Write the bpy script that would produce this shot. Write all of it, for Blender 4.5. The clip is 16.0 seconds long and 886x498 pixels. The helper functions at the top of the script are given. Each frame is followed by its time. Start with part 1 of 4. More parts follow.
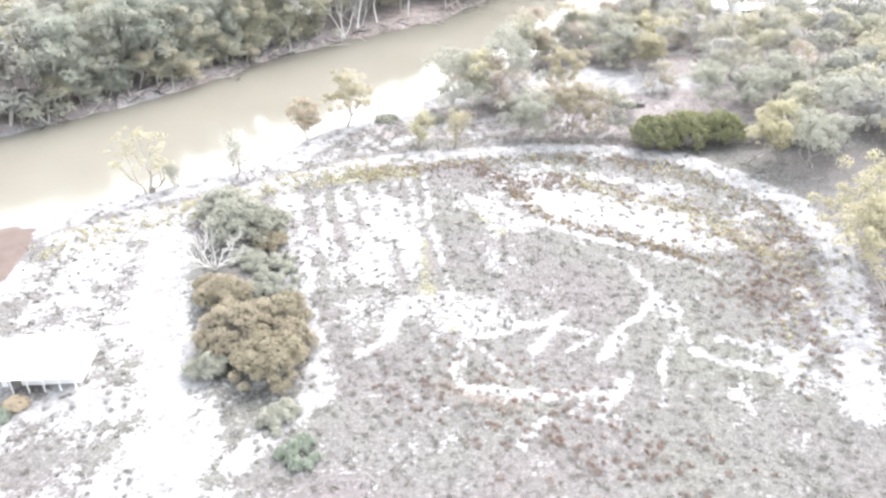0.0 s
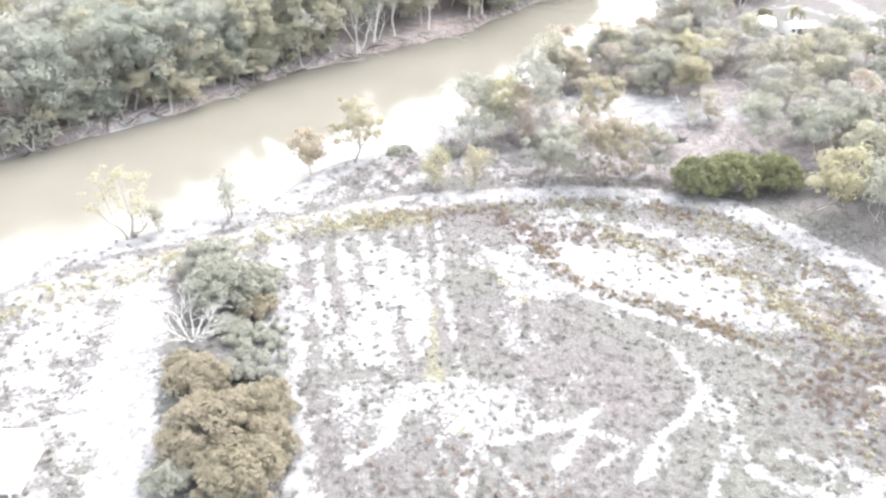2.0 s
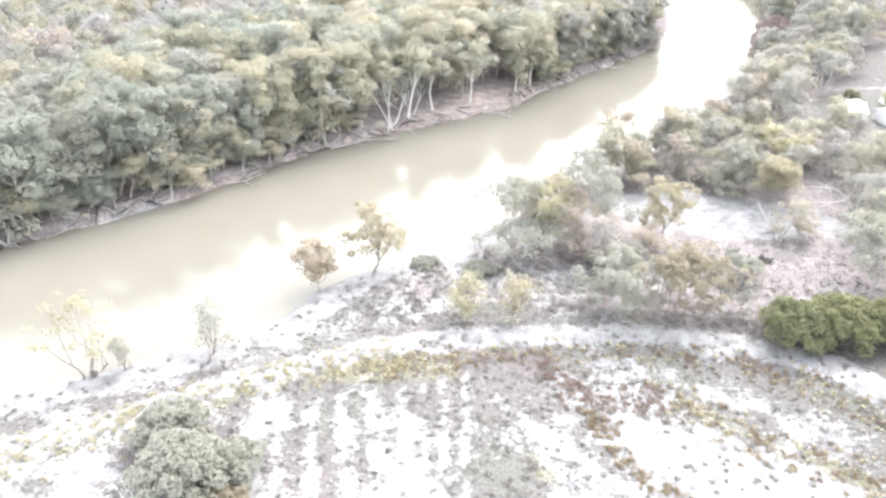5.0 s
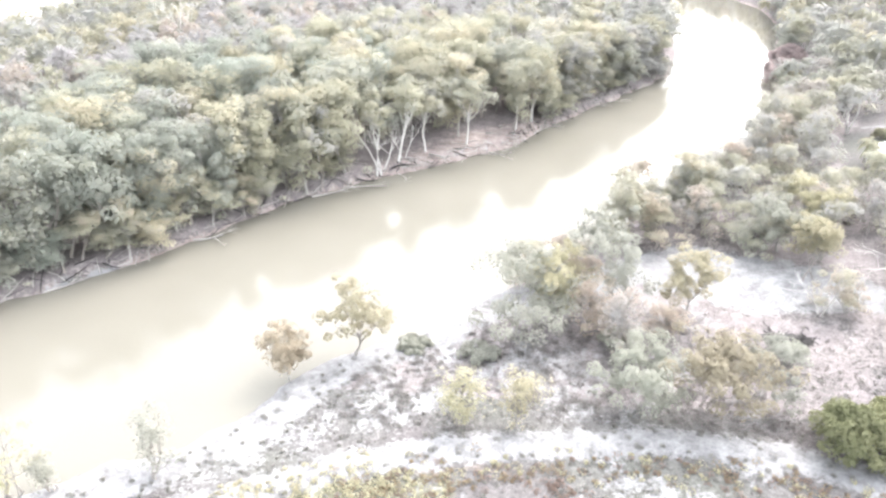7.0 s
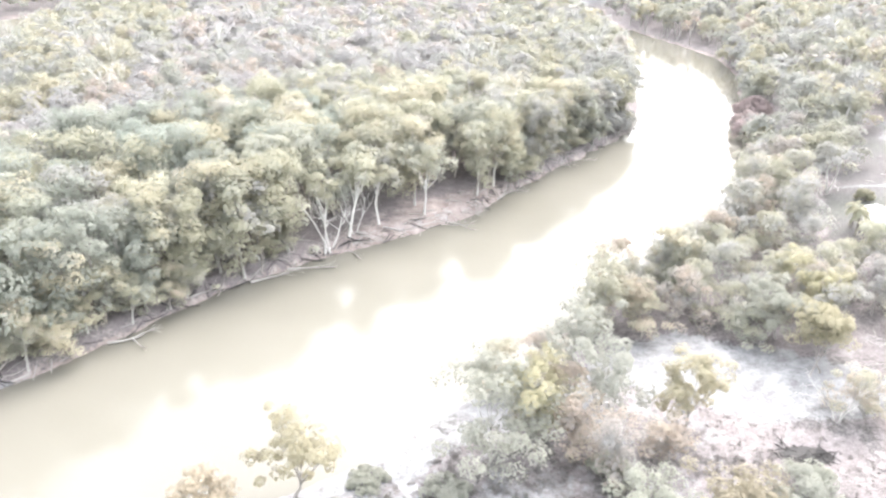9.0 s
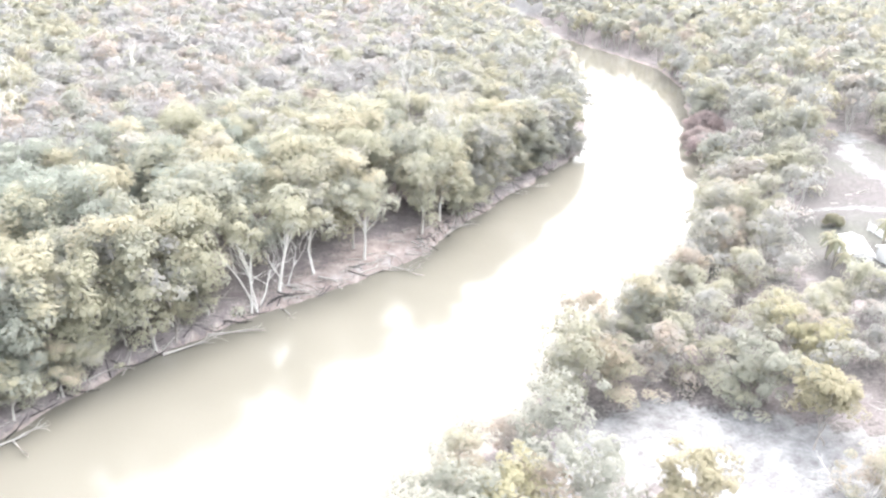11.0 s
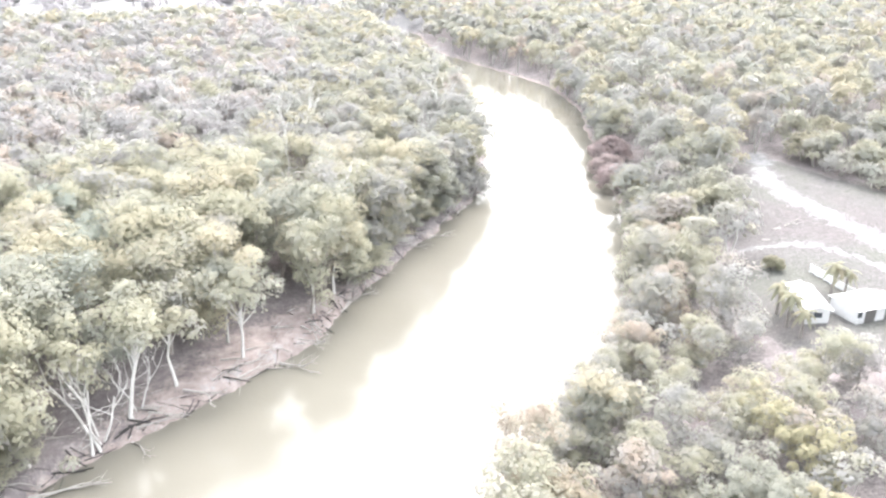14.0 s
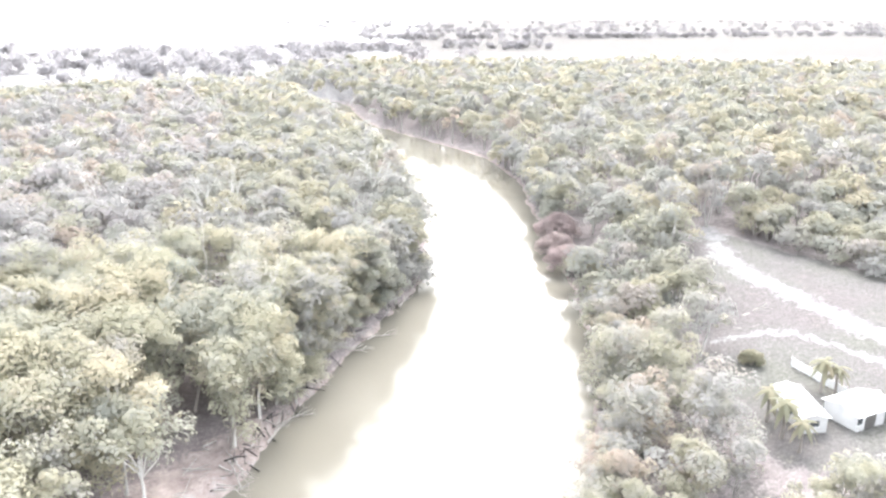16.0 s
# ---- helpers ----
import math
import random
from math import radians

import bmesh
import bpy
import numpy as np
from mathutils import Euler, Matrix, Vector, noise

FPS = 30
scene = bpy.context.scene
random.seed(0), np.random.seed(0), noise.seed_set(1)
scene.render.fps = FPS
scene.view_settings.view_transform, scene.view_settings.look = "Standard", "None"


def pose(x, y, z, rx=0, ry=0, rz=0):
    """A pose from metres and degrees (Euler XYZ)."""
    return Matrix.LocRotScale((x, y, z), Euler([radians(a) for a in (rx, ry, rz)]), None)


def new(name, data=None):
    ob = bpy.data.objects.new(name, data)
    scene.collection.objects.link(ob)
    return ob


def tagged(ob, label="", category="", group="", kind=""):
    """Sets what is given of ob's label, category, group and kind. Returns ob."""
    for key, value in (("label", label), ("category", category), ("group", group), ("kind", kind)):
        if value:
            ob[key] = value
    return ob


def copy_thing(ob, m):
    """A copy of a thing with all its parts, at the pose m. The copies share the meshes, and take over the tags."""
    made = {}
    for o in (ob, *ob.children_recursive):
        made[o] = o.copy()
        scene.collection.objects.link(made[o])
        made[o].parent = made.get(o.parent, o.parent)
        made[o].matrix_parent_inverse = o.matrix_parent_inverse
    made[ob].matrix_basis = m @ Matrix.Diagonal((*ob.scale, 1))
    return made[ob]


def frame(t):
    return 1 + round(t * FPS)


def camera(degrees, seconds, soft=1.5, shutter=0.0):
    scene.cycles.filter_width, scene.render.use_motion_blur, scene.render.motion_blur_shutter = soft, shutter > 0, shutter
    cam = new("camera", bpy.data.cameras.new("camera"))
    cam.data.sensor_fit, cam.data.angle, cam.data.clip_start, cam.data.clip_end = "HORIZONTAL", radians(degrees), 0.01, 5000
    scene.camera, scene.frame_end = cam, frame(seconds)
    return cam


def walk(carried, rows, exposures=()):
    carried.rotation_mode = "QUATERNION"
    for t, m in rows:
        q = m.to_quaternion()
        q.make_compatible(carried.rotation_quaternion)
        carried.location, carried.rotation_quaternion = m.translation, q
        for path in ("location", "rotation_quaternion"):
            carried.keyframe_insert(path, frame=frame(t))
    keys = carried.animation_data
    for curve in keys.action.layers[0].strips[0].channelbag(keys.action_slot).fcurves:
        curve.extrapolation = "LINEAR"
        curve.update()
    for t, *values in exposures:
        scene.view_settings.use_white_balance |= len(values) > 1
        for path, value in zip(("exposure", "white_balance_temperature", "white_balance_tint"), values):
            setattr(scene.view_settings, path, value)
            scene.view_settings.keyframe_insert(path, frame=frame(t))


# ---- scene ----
cam = camera(61.2, 16.0, soft=2.6)
METRES, EYE, TILT, LEAN, TURN = 110.0, 44.3, -31.0, 0.0, 0.0
STOPS = 3.37
ROWS = [
    (0.0, 0.0, 0.0, 0.0, 0.0, 0.0, -0.0),
    (0.5, 0.0028, 0.0253, 0.0166, 0.3, -0.07, -0.21),
    (1.0, 0.005, 0.0507, 0.0331, 0.73, -0.14, -0.49),
    (1.5, 0.0068, 0.0762, 0.0495, 1.19, -0.23, -0.79),
    (2.0, 0.0081, 0.1017, 0.066, 1.74, -0.32, -1.19),
    (2.5, 0.009, 0.1275, 0.0824, 2.29, -0.41, -1.59),
    (3.0, 0.0094, 0.1534, 0.0986, 2.66, -0.49, -1.87),
    (3.5, 0.0093, 0.1792, 0.1151, 3.31, -0.61, -2.35),
    (4.0, 0.009, 0.2056, 0.1328, 4.1, -0.32, -2.9),
    (4.5, 0.0084, 0.2323, 0.1505, 4.78, 1.77, -3.46),
    (7.0, 0.0003, 0.3657, 0.2331, 4.6, 3.76, -3.48),
    (7.5, -0.0021, 0.3925, 0.2493, 4.32, 5.1, -3.39),
    (8.0, -0.004, 0.4197, 0.265, 3.64, 6.14, -3.03),
    (8.5, -0.0061, 0.4464, 0.2814, 2.63, 6.62, -2.41),
    (9.0, -0.0083, 0.4732, 0.2973, 1.64, 7.09, -1.82),
    (11.5, -0.015, 0.6059, 0.3804, -3.76, 7.65, 1.59),
    (12.0, -0.015, 0.6326, 0.397, -5.08, 7.62, 2.43),
    (12.5, -0.0143, 0.6593, 0.4136, -6.41, 7.57, 3.31),
    (13.0, -0.013, 0.6859, 0.4303, -7.76, 7.52, 4.18),
    (13.5, -0.0109, 0.7124, 0.4468, -9.01, 7.47, 4.99),
    (14.0, -0.0079, 0.7389, 0.4642, -10.22, 8.04, 5.76),
    (14.5, -0.0046, 0.7655, 0.4809, -11.5, 9.31, 6.55),
    (15.0, 0.0, 0.792, 0.4975, -12.72, 10.53, 7.28),
    (15.5, 0.0048, 0.8181, 0.514, -13.79, 11.42, 7.95),
    (16.0, 0.0102, 0.8443, 0.5306, -14.83, 12.26, 8.59),
]
walk(cam, [(t, pose(0, 0, EYE, TILT, LEAN, TURN) @ pose(METRES * x, METRES * y, METRES * z, 90 + pitch, roll, yaw)) for t, x, y, z, yaw, pitch, roll in ROWS],
     [(0.0, STOPS), (4.5, STOPS + 0.02), (8.0, STOPS + 0.13), (11.5, STOPS + 0.18), (16.0, STOPS + 0.12)])

# ---- world and sun: a bright, thinly overcast sky ----
world = bpy.data.worlds.new("sky")
scene.world = world
world.use_nodes = True
wn, wl = world.node_tree.nodes, world.node_tree.links
sky = wn.new("ShaderNodeTexSky")
sky.sky_type = 'NISHITA'
sky.sun_disc = False
sky.sun_elevation, sky.sun_rotation = radians(52), radians(30)
sky.air_density, sky.dust_density, sky.ozone_density = 1.0, 4.0, 1.0
pale = wn.new("ShaderNodeHueSaturation")
pale.inputs["Saturation"].default_value = 0.44
pale.inputs["Value"].default_value = 2.3
even = wn.new("ShaderNodeGamma")  # cloud evens out the glow round the sun
even.inputs["Gamma"].default_value = 0.5
wl.new(sky.outputs["Color"], even.inputs["Color"])
wl.new(even.outputs["Color"], pale.inputs["Color"])
wl.new(pale.outputs["Color"], wn["Background"].inputs["Color"])
wn["Background"].inputs["Strength"].default_value = 0.15
sun_data = bpy.data.lights.new("sun", 'SUN')
sun_data.energy, sun_data.angle, sun_data.color = 0.5, radians(30), (1.0, 0.965, 0.955)
sun = new("sun", sun_data)
sun.matrix_world = pose(0, 0, 300, 38, 0, 150)


# ---- materials ----
def material(name):
    m = bpy.data.materials.new(name)
    m.use_nodes = True
    return m, m.node_tree.nodes, m.node_tree.links, m.node_tree.nodes["Principled BSDF"]


def noise_node(n, l, scale, detail=4.0, rough=0.6, coords="Object"):
    tc, tex = n.new("ShaderNodeTexCoord"), n.new("ShaderNodeTexNoise")
    tex.inputs["Scale"].default_value = scale
    tex.inputs["Detail"].default_value = detail
    tex.inputs["Roughness"].default_value = rough
    l.new(tc.outputs[coords], tex.inputs["Vector"])
    return tex.outputs["Fac"]


def ramp_node(n, l, fac, stops):
    r = n.new("ShaderNodeValToRGB")
    while len(r.color_ramp.elements) < len(stops):
        r.color_ramp.elements.new(0.5)
    for e, (p, c) in zip(r.color_ramp.elements, stops):
        e.position, e.color = p, (*c, 1)
    l.new(fac, r.inputs["Fac"])
    return r.outputs["Color"]


def math_node(n, l, op, a, b=0.0, c=None):
    m = n.new("ShaderNodeMath")
    m.operation = op
    for i, v in enumerate((a, b, c)):
        if v is None:
            continue
        if isinstance(v, (int, float)):
            m.inputs[i].default_value = v
        else:
            l.new(v, m.inputs[i])
    return m.outputs[0]


def mix_node(n, l, fac, a, b, mode='MIX'):
    m = n.new("ShaderNodeMix")
    m.data_type, m.blend_type = 'RGBA', mode
    for sock, v in ((m.inputs[0], fac), (m.inputs[6], a), (m.inputs[7], b)):
        if isinstance(v, (int, float)):
            sock.default_value = v
        elif isinstance(v, tuple):
            sock.default_value = (*v, 1)
        else:
            l.new(v, sock)
    return m.outputs[2]


def bump_node(n, l, p, height, strength, distance):
    b = n.new("ShaderNodeBump")
    b.inputs["Strength"].default_value, b.inputs["Distance"].default_value = strength, distance
    l.new(height, b.inputs["Height"])
    l.new(b.outputs["Normal"], p.inputs["Normal"])


def surface(name, dark, light, rough=0.8, scale=1.5, fine=14.0, bump=0.3, metal=0.0):
    """A plain weathered surface: colour between two shades at two scales, with fine relief."""
    m, n, l, p = material(name)
    big, small = noise_node(n, l, scale), noise_node(n, l, fine, 3.0)
    fac = math_node(n, l, 'ADD', math_node(n, l, 'MULTIPLY', big, 0.65), math_node(n, l, 'MULTIPLY', small, 0.35))
    l.new(ramp_node(n, l, fac, [(0.3, dark), (0.7, light)]), p.inputs["Base Color"])
    p.inputs["Roughness"].default_value, p.inputs["Metallic"].default_value = rough, metal
    bump_node(n, l, p, small, bump, 0.02)
    return m


def leaf_material(name, tones, patch=0.25, by_object=True):
    """Foliage: tone by plant, by patch of the crown and by leaf spray; matt, a little light passing through."""
    m, n, l, p = material(name)
    info, geo = n.new("ShaderNodeObjectInfo"), n.new("ShaderNodeNewGeometry")
    patches = noise_node(n, l, patch, 2.0)
    if by_object:
        fac = math_node(n, l, 'ADD', math_node(n, l, 'MULTIPLY', info.outputs["Random"], 0.8), math_node(n, l, 'MULTIPLY', patches, 0.5))
        fac = math_node(n, l, 'SUBTRACT', fac, 0.15)
    else:
        tone = n.new("ShaderNodeAttribute")
        tone.attribute_name = "tone"
        fac = math_node(n, l, 'MULTIPLY_ADD', patches, 0.5, math_node(n, l, 'MULTIPLY_ADD', tone.outputs["Fac"], 0.9, -0.2))
    step = 1.0 / (len(tones) - 1)
    col = ramp_node(n, l, fac, [(i * step, c) for i, c in enumerate(tones)])
    leaf = math_node(n, l, 'MULTIPLY_ADD', geo.outputs["Random Per Island"], 0.10, 0.95)
    col = mix_node(n, l, 1.0, col, n.new("ShaderNodeCombineColor").outputs[0], 'MULTIPLY')
    comb = [k for k in n if k.bl_idname == "ShaderNodeCombineColor"][0]
    for i in range(3):
        l.new(leaf, comb.inputs[i])
    l.new(col, p.inputs["Base Color"])
    p.inputs["Roughness"].default_value = 0.65
    p.inputs["Specular IOR Level"].default_value = 0.1
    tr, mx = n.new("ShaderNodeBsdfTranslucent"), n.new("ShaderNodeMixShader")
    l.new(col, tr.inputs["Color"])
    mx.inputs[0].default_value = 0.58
    l.new(p.outputs[0], mx.inputs[1]), l.new(tr.outputs[0], mx.inputs[2])
    l.new(mx.outputs[0], n["Material Output"].inputs["Surface"])
    return m


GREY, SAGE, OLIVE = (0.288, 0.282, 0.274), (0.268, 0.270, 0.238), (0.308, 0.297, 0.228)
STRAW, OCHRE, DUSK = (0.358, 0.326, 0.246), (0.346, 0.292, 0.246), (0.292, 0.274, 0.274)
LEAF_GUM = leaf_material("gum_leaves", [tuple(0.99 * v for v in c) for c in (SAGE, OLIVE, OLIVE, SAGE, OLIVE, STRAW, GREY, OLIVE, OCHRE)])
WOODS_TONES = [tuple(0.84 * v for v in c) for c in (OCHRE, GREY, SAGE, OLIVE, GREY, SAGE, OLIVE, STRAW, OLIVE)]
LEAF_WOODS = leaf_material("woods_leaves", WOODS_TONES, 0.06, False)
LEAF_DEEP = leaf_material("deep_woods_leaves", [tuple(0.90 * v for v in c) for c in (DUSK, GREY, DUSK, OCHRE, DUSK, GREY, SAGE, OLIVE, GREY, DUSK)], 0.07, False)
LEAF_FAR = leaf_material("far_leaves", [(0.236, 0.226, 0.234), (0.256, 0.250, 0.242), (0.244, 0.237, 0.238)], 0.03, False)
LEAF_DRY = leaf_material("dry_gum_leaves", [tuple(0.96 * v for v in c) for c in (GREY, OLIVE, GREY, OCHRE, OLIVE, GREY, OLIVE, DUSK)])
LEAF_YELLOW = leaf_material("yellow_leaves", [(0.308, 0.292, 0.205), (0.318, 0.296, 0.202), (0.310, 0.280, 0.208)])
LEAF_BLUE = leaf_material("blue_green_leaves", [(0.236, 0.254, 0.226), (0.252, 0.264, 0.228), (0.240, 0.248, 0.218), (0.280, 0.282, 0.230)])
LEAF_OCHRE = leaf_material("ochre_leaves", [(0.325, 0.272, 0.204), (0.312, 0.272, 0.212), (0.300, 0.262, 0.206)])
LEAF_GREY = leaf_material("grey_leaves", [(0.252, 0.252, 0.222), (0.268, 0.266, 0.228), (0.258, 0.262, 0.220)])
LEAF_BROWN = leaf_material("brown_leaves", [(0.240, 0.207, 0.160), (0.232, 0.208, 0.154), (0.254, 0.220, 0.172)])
LEAF_GOLD = leaf_material("golden_tussock", [(0.185, 0.140, 0.094), (0.170, 0.138, 0.090), (0.192, 0.150, 0.104)], 0.5)
LEAF_PLUM = leaf_material("plum_tussock", [(0.158, 0.122, 0.108), (0.168, 0.126, 0.106), (0.150, 0.126, 0.112)], 0.5)
LEAF_SALT = leaf_material("saltbush_leaves", [(0.158, 0.152, 0.140), (0.178, 0.174, 0.156), (0.166, 0.158, 0.150)], 0.5)
LEAF_DARK = leaf_material("dark_green_leaves", [(0.188, 0.188, 0.104), (0.149, 0.156, 0.090), (0.205, 0.194, 0.119)], 0.4)
LEAF_RED = leaf_material("red_leaves", [(0.300, 0.244, 0.240), (0.286, 0.238, 0.232), (0.312, 0.264, 0.250)])
LEAF_TEAL = leaf_material("teal_leaves", [(0.195, 0.223, 0.186), (0.205, 0.228, 0.191), (0.190, 0.215, 0.174)])
LEAF_PALM = leaf_material("palm_leaves", [(0.233, 0.219, 0.154), (0.211, 0.210, 0.154), (0.266, 0.231, 0.165)])
LEAF_WEED = leaf_material("weed_leaves", [(0.165, 0.153, 0.148), (0.185, 0.178, 0.160), (0.172, 0.160, 0.156)], 1.2, False)
BARK = surface("gum_bark", (0.135, 0.120, 0.108), (0.255, 0.232, 0.210), 0.85, 0.8, 9.0, 0.4)
PALE_BARK = surface("pale_bark", (0.195, 0.183, 0.168), (0.300, 0.285, 0.267), 0.8, 0.9, 9.0, 0.4)
WHITE_BARK = surface("white_bark", (0.30, 0.285, 0.265), (0.46, 0.445, 0.425), 0.8, 0.9, 9.0, 0.4)
DEAD = surface("dead_wood", (0.188, 0.173, 0.158), (0.285, 0.270, 0.252), 0.9, 1.2, 12.0, 0.5)
DARK_WOOD = surface("dark_wood", (0.012, 0.011, 0.011), (0.034, 0.030, 0.028), 0.9, 1.5, 10.0, 0.5)
TIN = surface("painted_tin", (0.5, 0.5, 0.5), (0.62, 0.62, 0.61), 0.45, 0.5, 6.0, 0.05)
WALL = surface("pale_board", (0.360, 0.354, 0.345), (0.480, 0.474, 0.465), 0.8, 0.8, 9.0, 0.15)
GLASS = surface("dark_window", (0.03, 0.035, 0.04), (0.06, 0.065, 0.07), 0.12, 1.0, 5.0, 0.0)
# dark colour painted as the shade inside open doorways and porches
SHADE = surface("doorway_shade", (0.06, 0.055, 0.05), (0.10, 0.095, 0.09), 0.8, 1.0, 5.0, 0.1)


def water_material():
    m, n, l, p = material("river_water")
    silt = noise_node(n, l, 0.03, 3.0)
    l.new(ramp_node(n, l, silt, [(0.3, (0.099, 0.093, 0.078)), (0.7, (0.115, 0.108, 0.092))]), p.inputs["Base Color"])
    p.inputs["Roughness"].default_value, p.inputs["IOR"].default_value = 0.06, 1.333
    p.inputs["Specular IOR Level"].default_value = 0.29
    ripple = math_node(n, l, 'ADD', noise_node(n, l, 0.9, 3.0), math_node(n, l, 'MULTIPLY', noise_node(n, l, 0.15, 2.0), 2.0))
    bump_node(n, l, p, ripple, 0.15, 0.12)
    return m


def ground_material():
    """Bare clay, grey weeds, yellow weeds, rust-brown weeds, forest litter and bank mud by the cover painted on the land."""
    m, n, l, p = material("land")
    cover, place = n.new("ShaderNodeVertexColor"), n.new("ShaderNodeVertexColor")
    cover.layer_name, place.layer_name = "cover", "place"
    c, s = n.new("ShaderNodeSeparateColor"), n.new("ShaderNodeSeparateColor")
    l.new(cover.outputs["Color"], c.inputs[0]), l.new(place.outputs["Color"], s.inputs[0])
    fray, speck, broad = noise_node(n, l, 0.55, 6.0, 0.7), noise_node(n, l, 2.6, 5.0, 0.7), noise_node(n, l, 0.06, 3.0)
    edge = math_node(n, l, 'ADD', math_node(n, l, 'MULTIPLY', fray, 1.2), math_node(n, l, 'MULTIPLY', speck, 1.6))

    def frayed(value, wide=4.0):
        v = math_node(n, l, 'ADD', math_node(n, l, 'SUBTRACT', value, 0.5), math_node(n, l, 'SUBTRACT', edge, 1.4))
        k = math_node(n, l, 'MULTIPLY_ADD', v, wide, 0.5)
        k.node.use_clamp = True
        return k

    grain = noise_node(n, l, 7.5, 4.0, 0.75)
    weeds = ramp_node(n, l, math_node(n, l, 'MULTIPLY_ADD', speck, 0.75, math_node(n, l, 'MULTIPLY_ADD', grain, 0.55, -0.28)),
                      [(0.14, (0.042, 0.040, 0.039)), (0.34, (0.080, 0.077, 0.076)), (0.56, (0.134, 0.130, 0.130))])
    tint = ramp_node(n, l, broad, [(0.35, (1.03, 0.97, 0.98)), (0.5, (1.0, 0.99, 0.97)), (0.65, (0.97, 1.0, 0.91))])
    weeds = mix_node(n, l, 1.0, weeds, tint, 'MULTIPLY')
    bare = ramp_node(n, l, math_node(n, l, 'MULTIPLY_ADD', fray, 0.6, math_node(n, l, 'MULTIPLY', speck, 0.4)),
                     [(0.34, (0.088, 0.085, 0.085)), (0.46, (0.136, 0.133, 0.134)), (0.62, (0.215, 0.212, 0.213))])
    yellow = ramp_node(n, l, speck, [(0.3, (0.081, 0.078, 0.057)), (0.7, (0.135, 0.129, 0.093))])
    rust = ramp_node(n, l, speck, [(0.3, (0.075, 0.057, 0.050)), (0.7, (0.126, 0.105, 0.091))])
    litter = ramp_node(n, l, math_node(n, l, 'MULTIPLY_ADD', fray, 0.5, math_node(n, l, 'MULTIPLY', speck, 0.5)),
                       [(0.32, (0.092, 0.080, 0.079)), (0.5, (0.142, 0.126, 0.125)), (0.68, (0.205, 0.188, 0.188))])
    mud = ramp_node(n, l, fray, [(0.32, (0.145, 0.118, 0.110)), (0.55, (0.215, 0.182, 0.170)), (0.7, (0.300, 0.266, 0.250))])
    red = ramp_node(n, l, fray, [(0.3, (0.075, 0.058, 0.053)), (0.7, (0.093, 0.075, 0.068))])
    col = mix_node(n, l, frayed(c.outputs[1], 3.0), weeds, yellow)
    col = mix_node(n, l, frayed(c.outputs[2], 3.0), col, rust)
    col = mix_node(n, l, frayed(s.outputs[0], 3.0), col, litter)
    col = mix_node(n, l, frayed(s.outputs[1], 3.0), col, mud)
    col = mix_node(n, l, frayed(s.outputs[2], 6.0), col, red)
    col = mix_node(n, l, frayed(c.outputs[0]), col, bare)
    l.new(col, p.inputs["Base Color"])
    p.inputs["Roughness"].default_value = 0.95
    p.inputs["Specular IOR Level"].default_value = 0.03
    bump_node(n, l, p, edge, 0.7, 0.14)
    return m


# ---- plan: river, land and ground cover ----
LEFT_BANK = [(-220, -20), (-120, 62), (-68, 107.5), (-59.6, 114.2), (-46, 129), (-33, 148.5), (-20.3, 161.5), (-12, 167.5), (0, 179),
             (6, 190), (21, 212), (36, 234), (43, 258), (47, 290), (48, 330), (46, 370), (42, 410), (38, 450), (30, 480), (0, 495),
             (-60, 480), (-135, 452), (-166, 385), (-142, 290), (-118, 240), (-125, 200), (-200, 160), (-300, 140)]
RIGHT_BANK = [(-300, 200), (-225, 225), (-205, 290), (-228, 350), (-220, 400), (-190, 455), (-130, 496), (-60, 512), (0, 526), (45, 526),
              (66, 516), (70, 495), (68, 470), (66, 450), (68, 420), (80, 374), (87, 341), (84, 305), (77, 282), (70.5, 258), (63, 232),
              (53.5, 203), (42.5, 180), (31, 163), (21, 152), (12, 141), (3, 129), (-4, 121.5), (-9, 116), (-15, 111.5), (-20, 107), (-24, 99),
              (-29, 94.5), (-38, 89), (-45, 84), (-50, 80.3), (-110, 30), (-200, -45)]
RIVER = LEFT_BANK + RIGHT_BANK
PENINSULA = LEFT_BANK + [(-400, 60), (-400, -150)]
CURVE_TRACK = [(-44, 74), (-31.5, 81.3), (-23.8, 87.5), (-14.1, 92.7), (-6.6, 95.5), (3.7, 98.0), (14.3, 99.4), (25.4, 98.4), (32.7, 95.5),
               (36.9, 89.2), (42.1, 79.8), (42.4, 68.3), (38.5, 57.2), (34, 45)]
FIELD = CURVE_TRACK + [(30, 20), (-50, 20), (-50, 60)]
YARD_TRACK = [(-18, 34), (-27.5, 59), (-32.5, 75.5)]
ROWS_FIELD = [(-15.5, 63), (-19.4, 80), (-20, 85.5), (-6, 89.2), (-2.6, 66)]
PALE_PATCH = [(12, 86.3), (12.9, 81.2), (18.6, 77.2), (23.9, 74.6), (29.0, 71.6), (31.6, 73.3), (28.5, 79.4), (20.2, 84.6)]
RUST_BAND = [(9.0, 86.5), (10.1, 83.7), (12.8, 78.8), (16.1, 77.2), (20.3, 75.1), (23.7, 73), (26.2, 70.9), (29.9, 68.6)]
OCHRE_BAND = [(16, 90.5), (19.3, 87.7), (23.2, 85), (29.3, 81), (31.6, 77.8), (33.7, 73.9), (37, 66)]
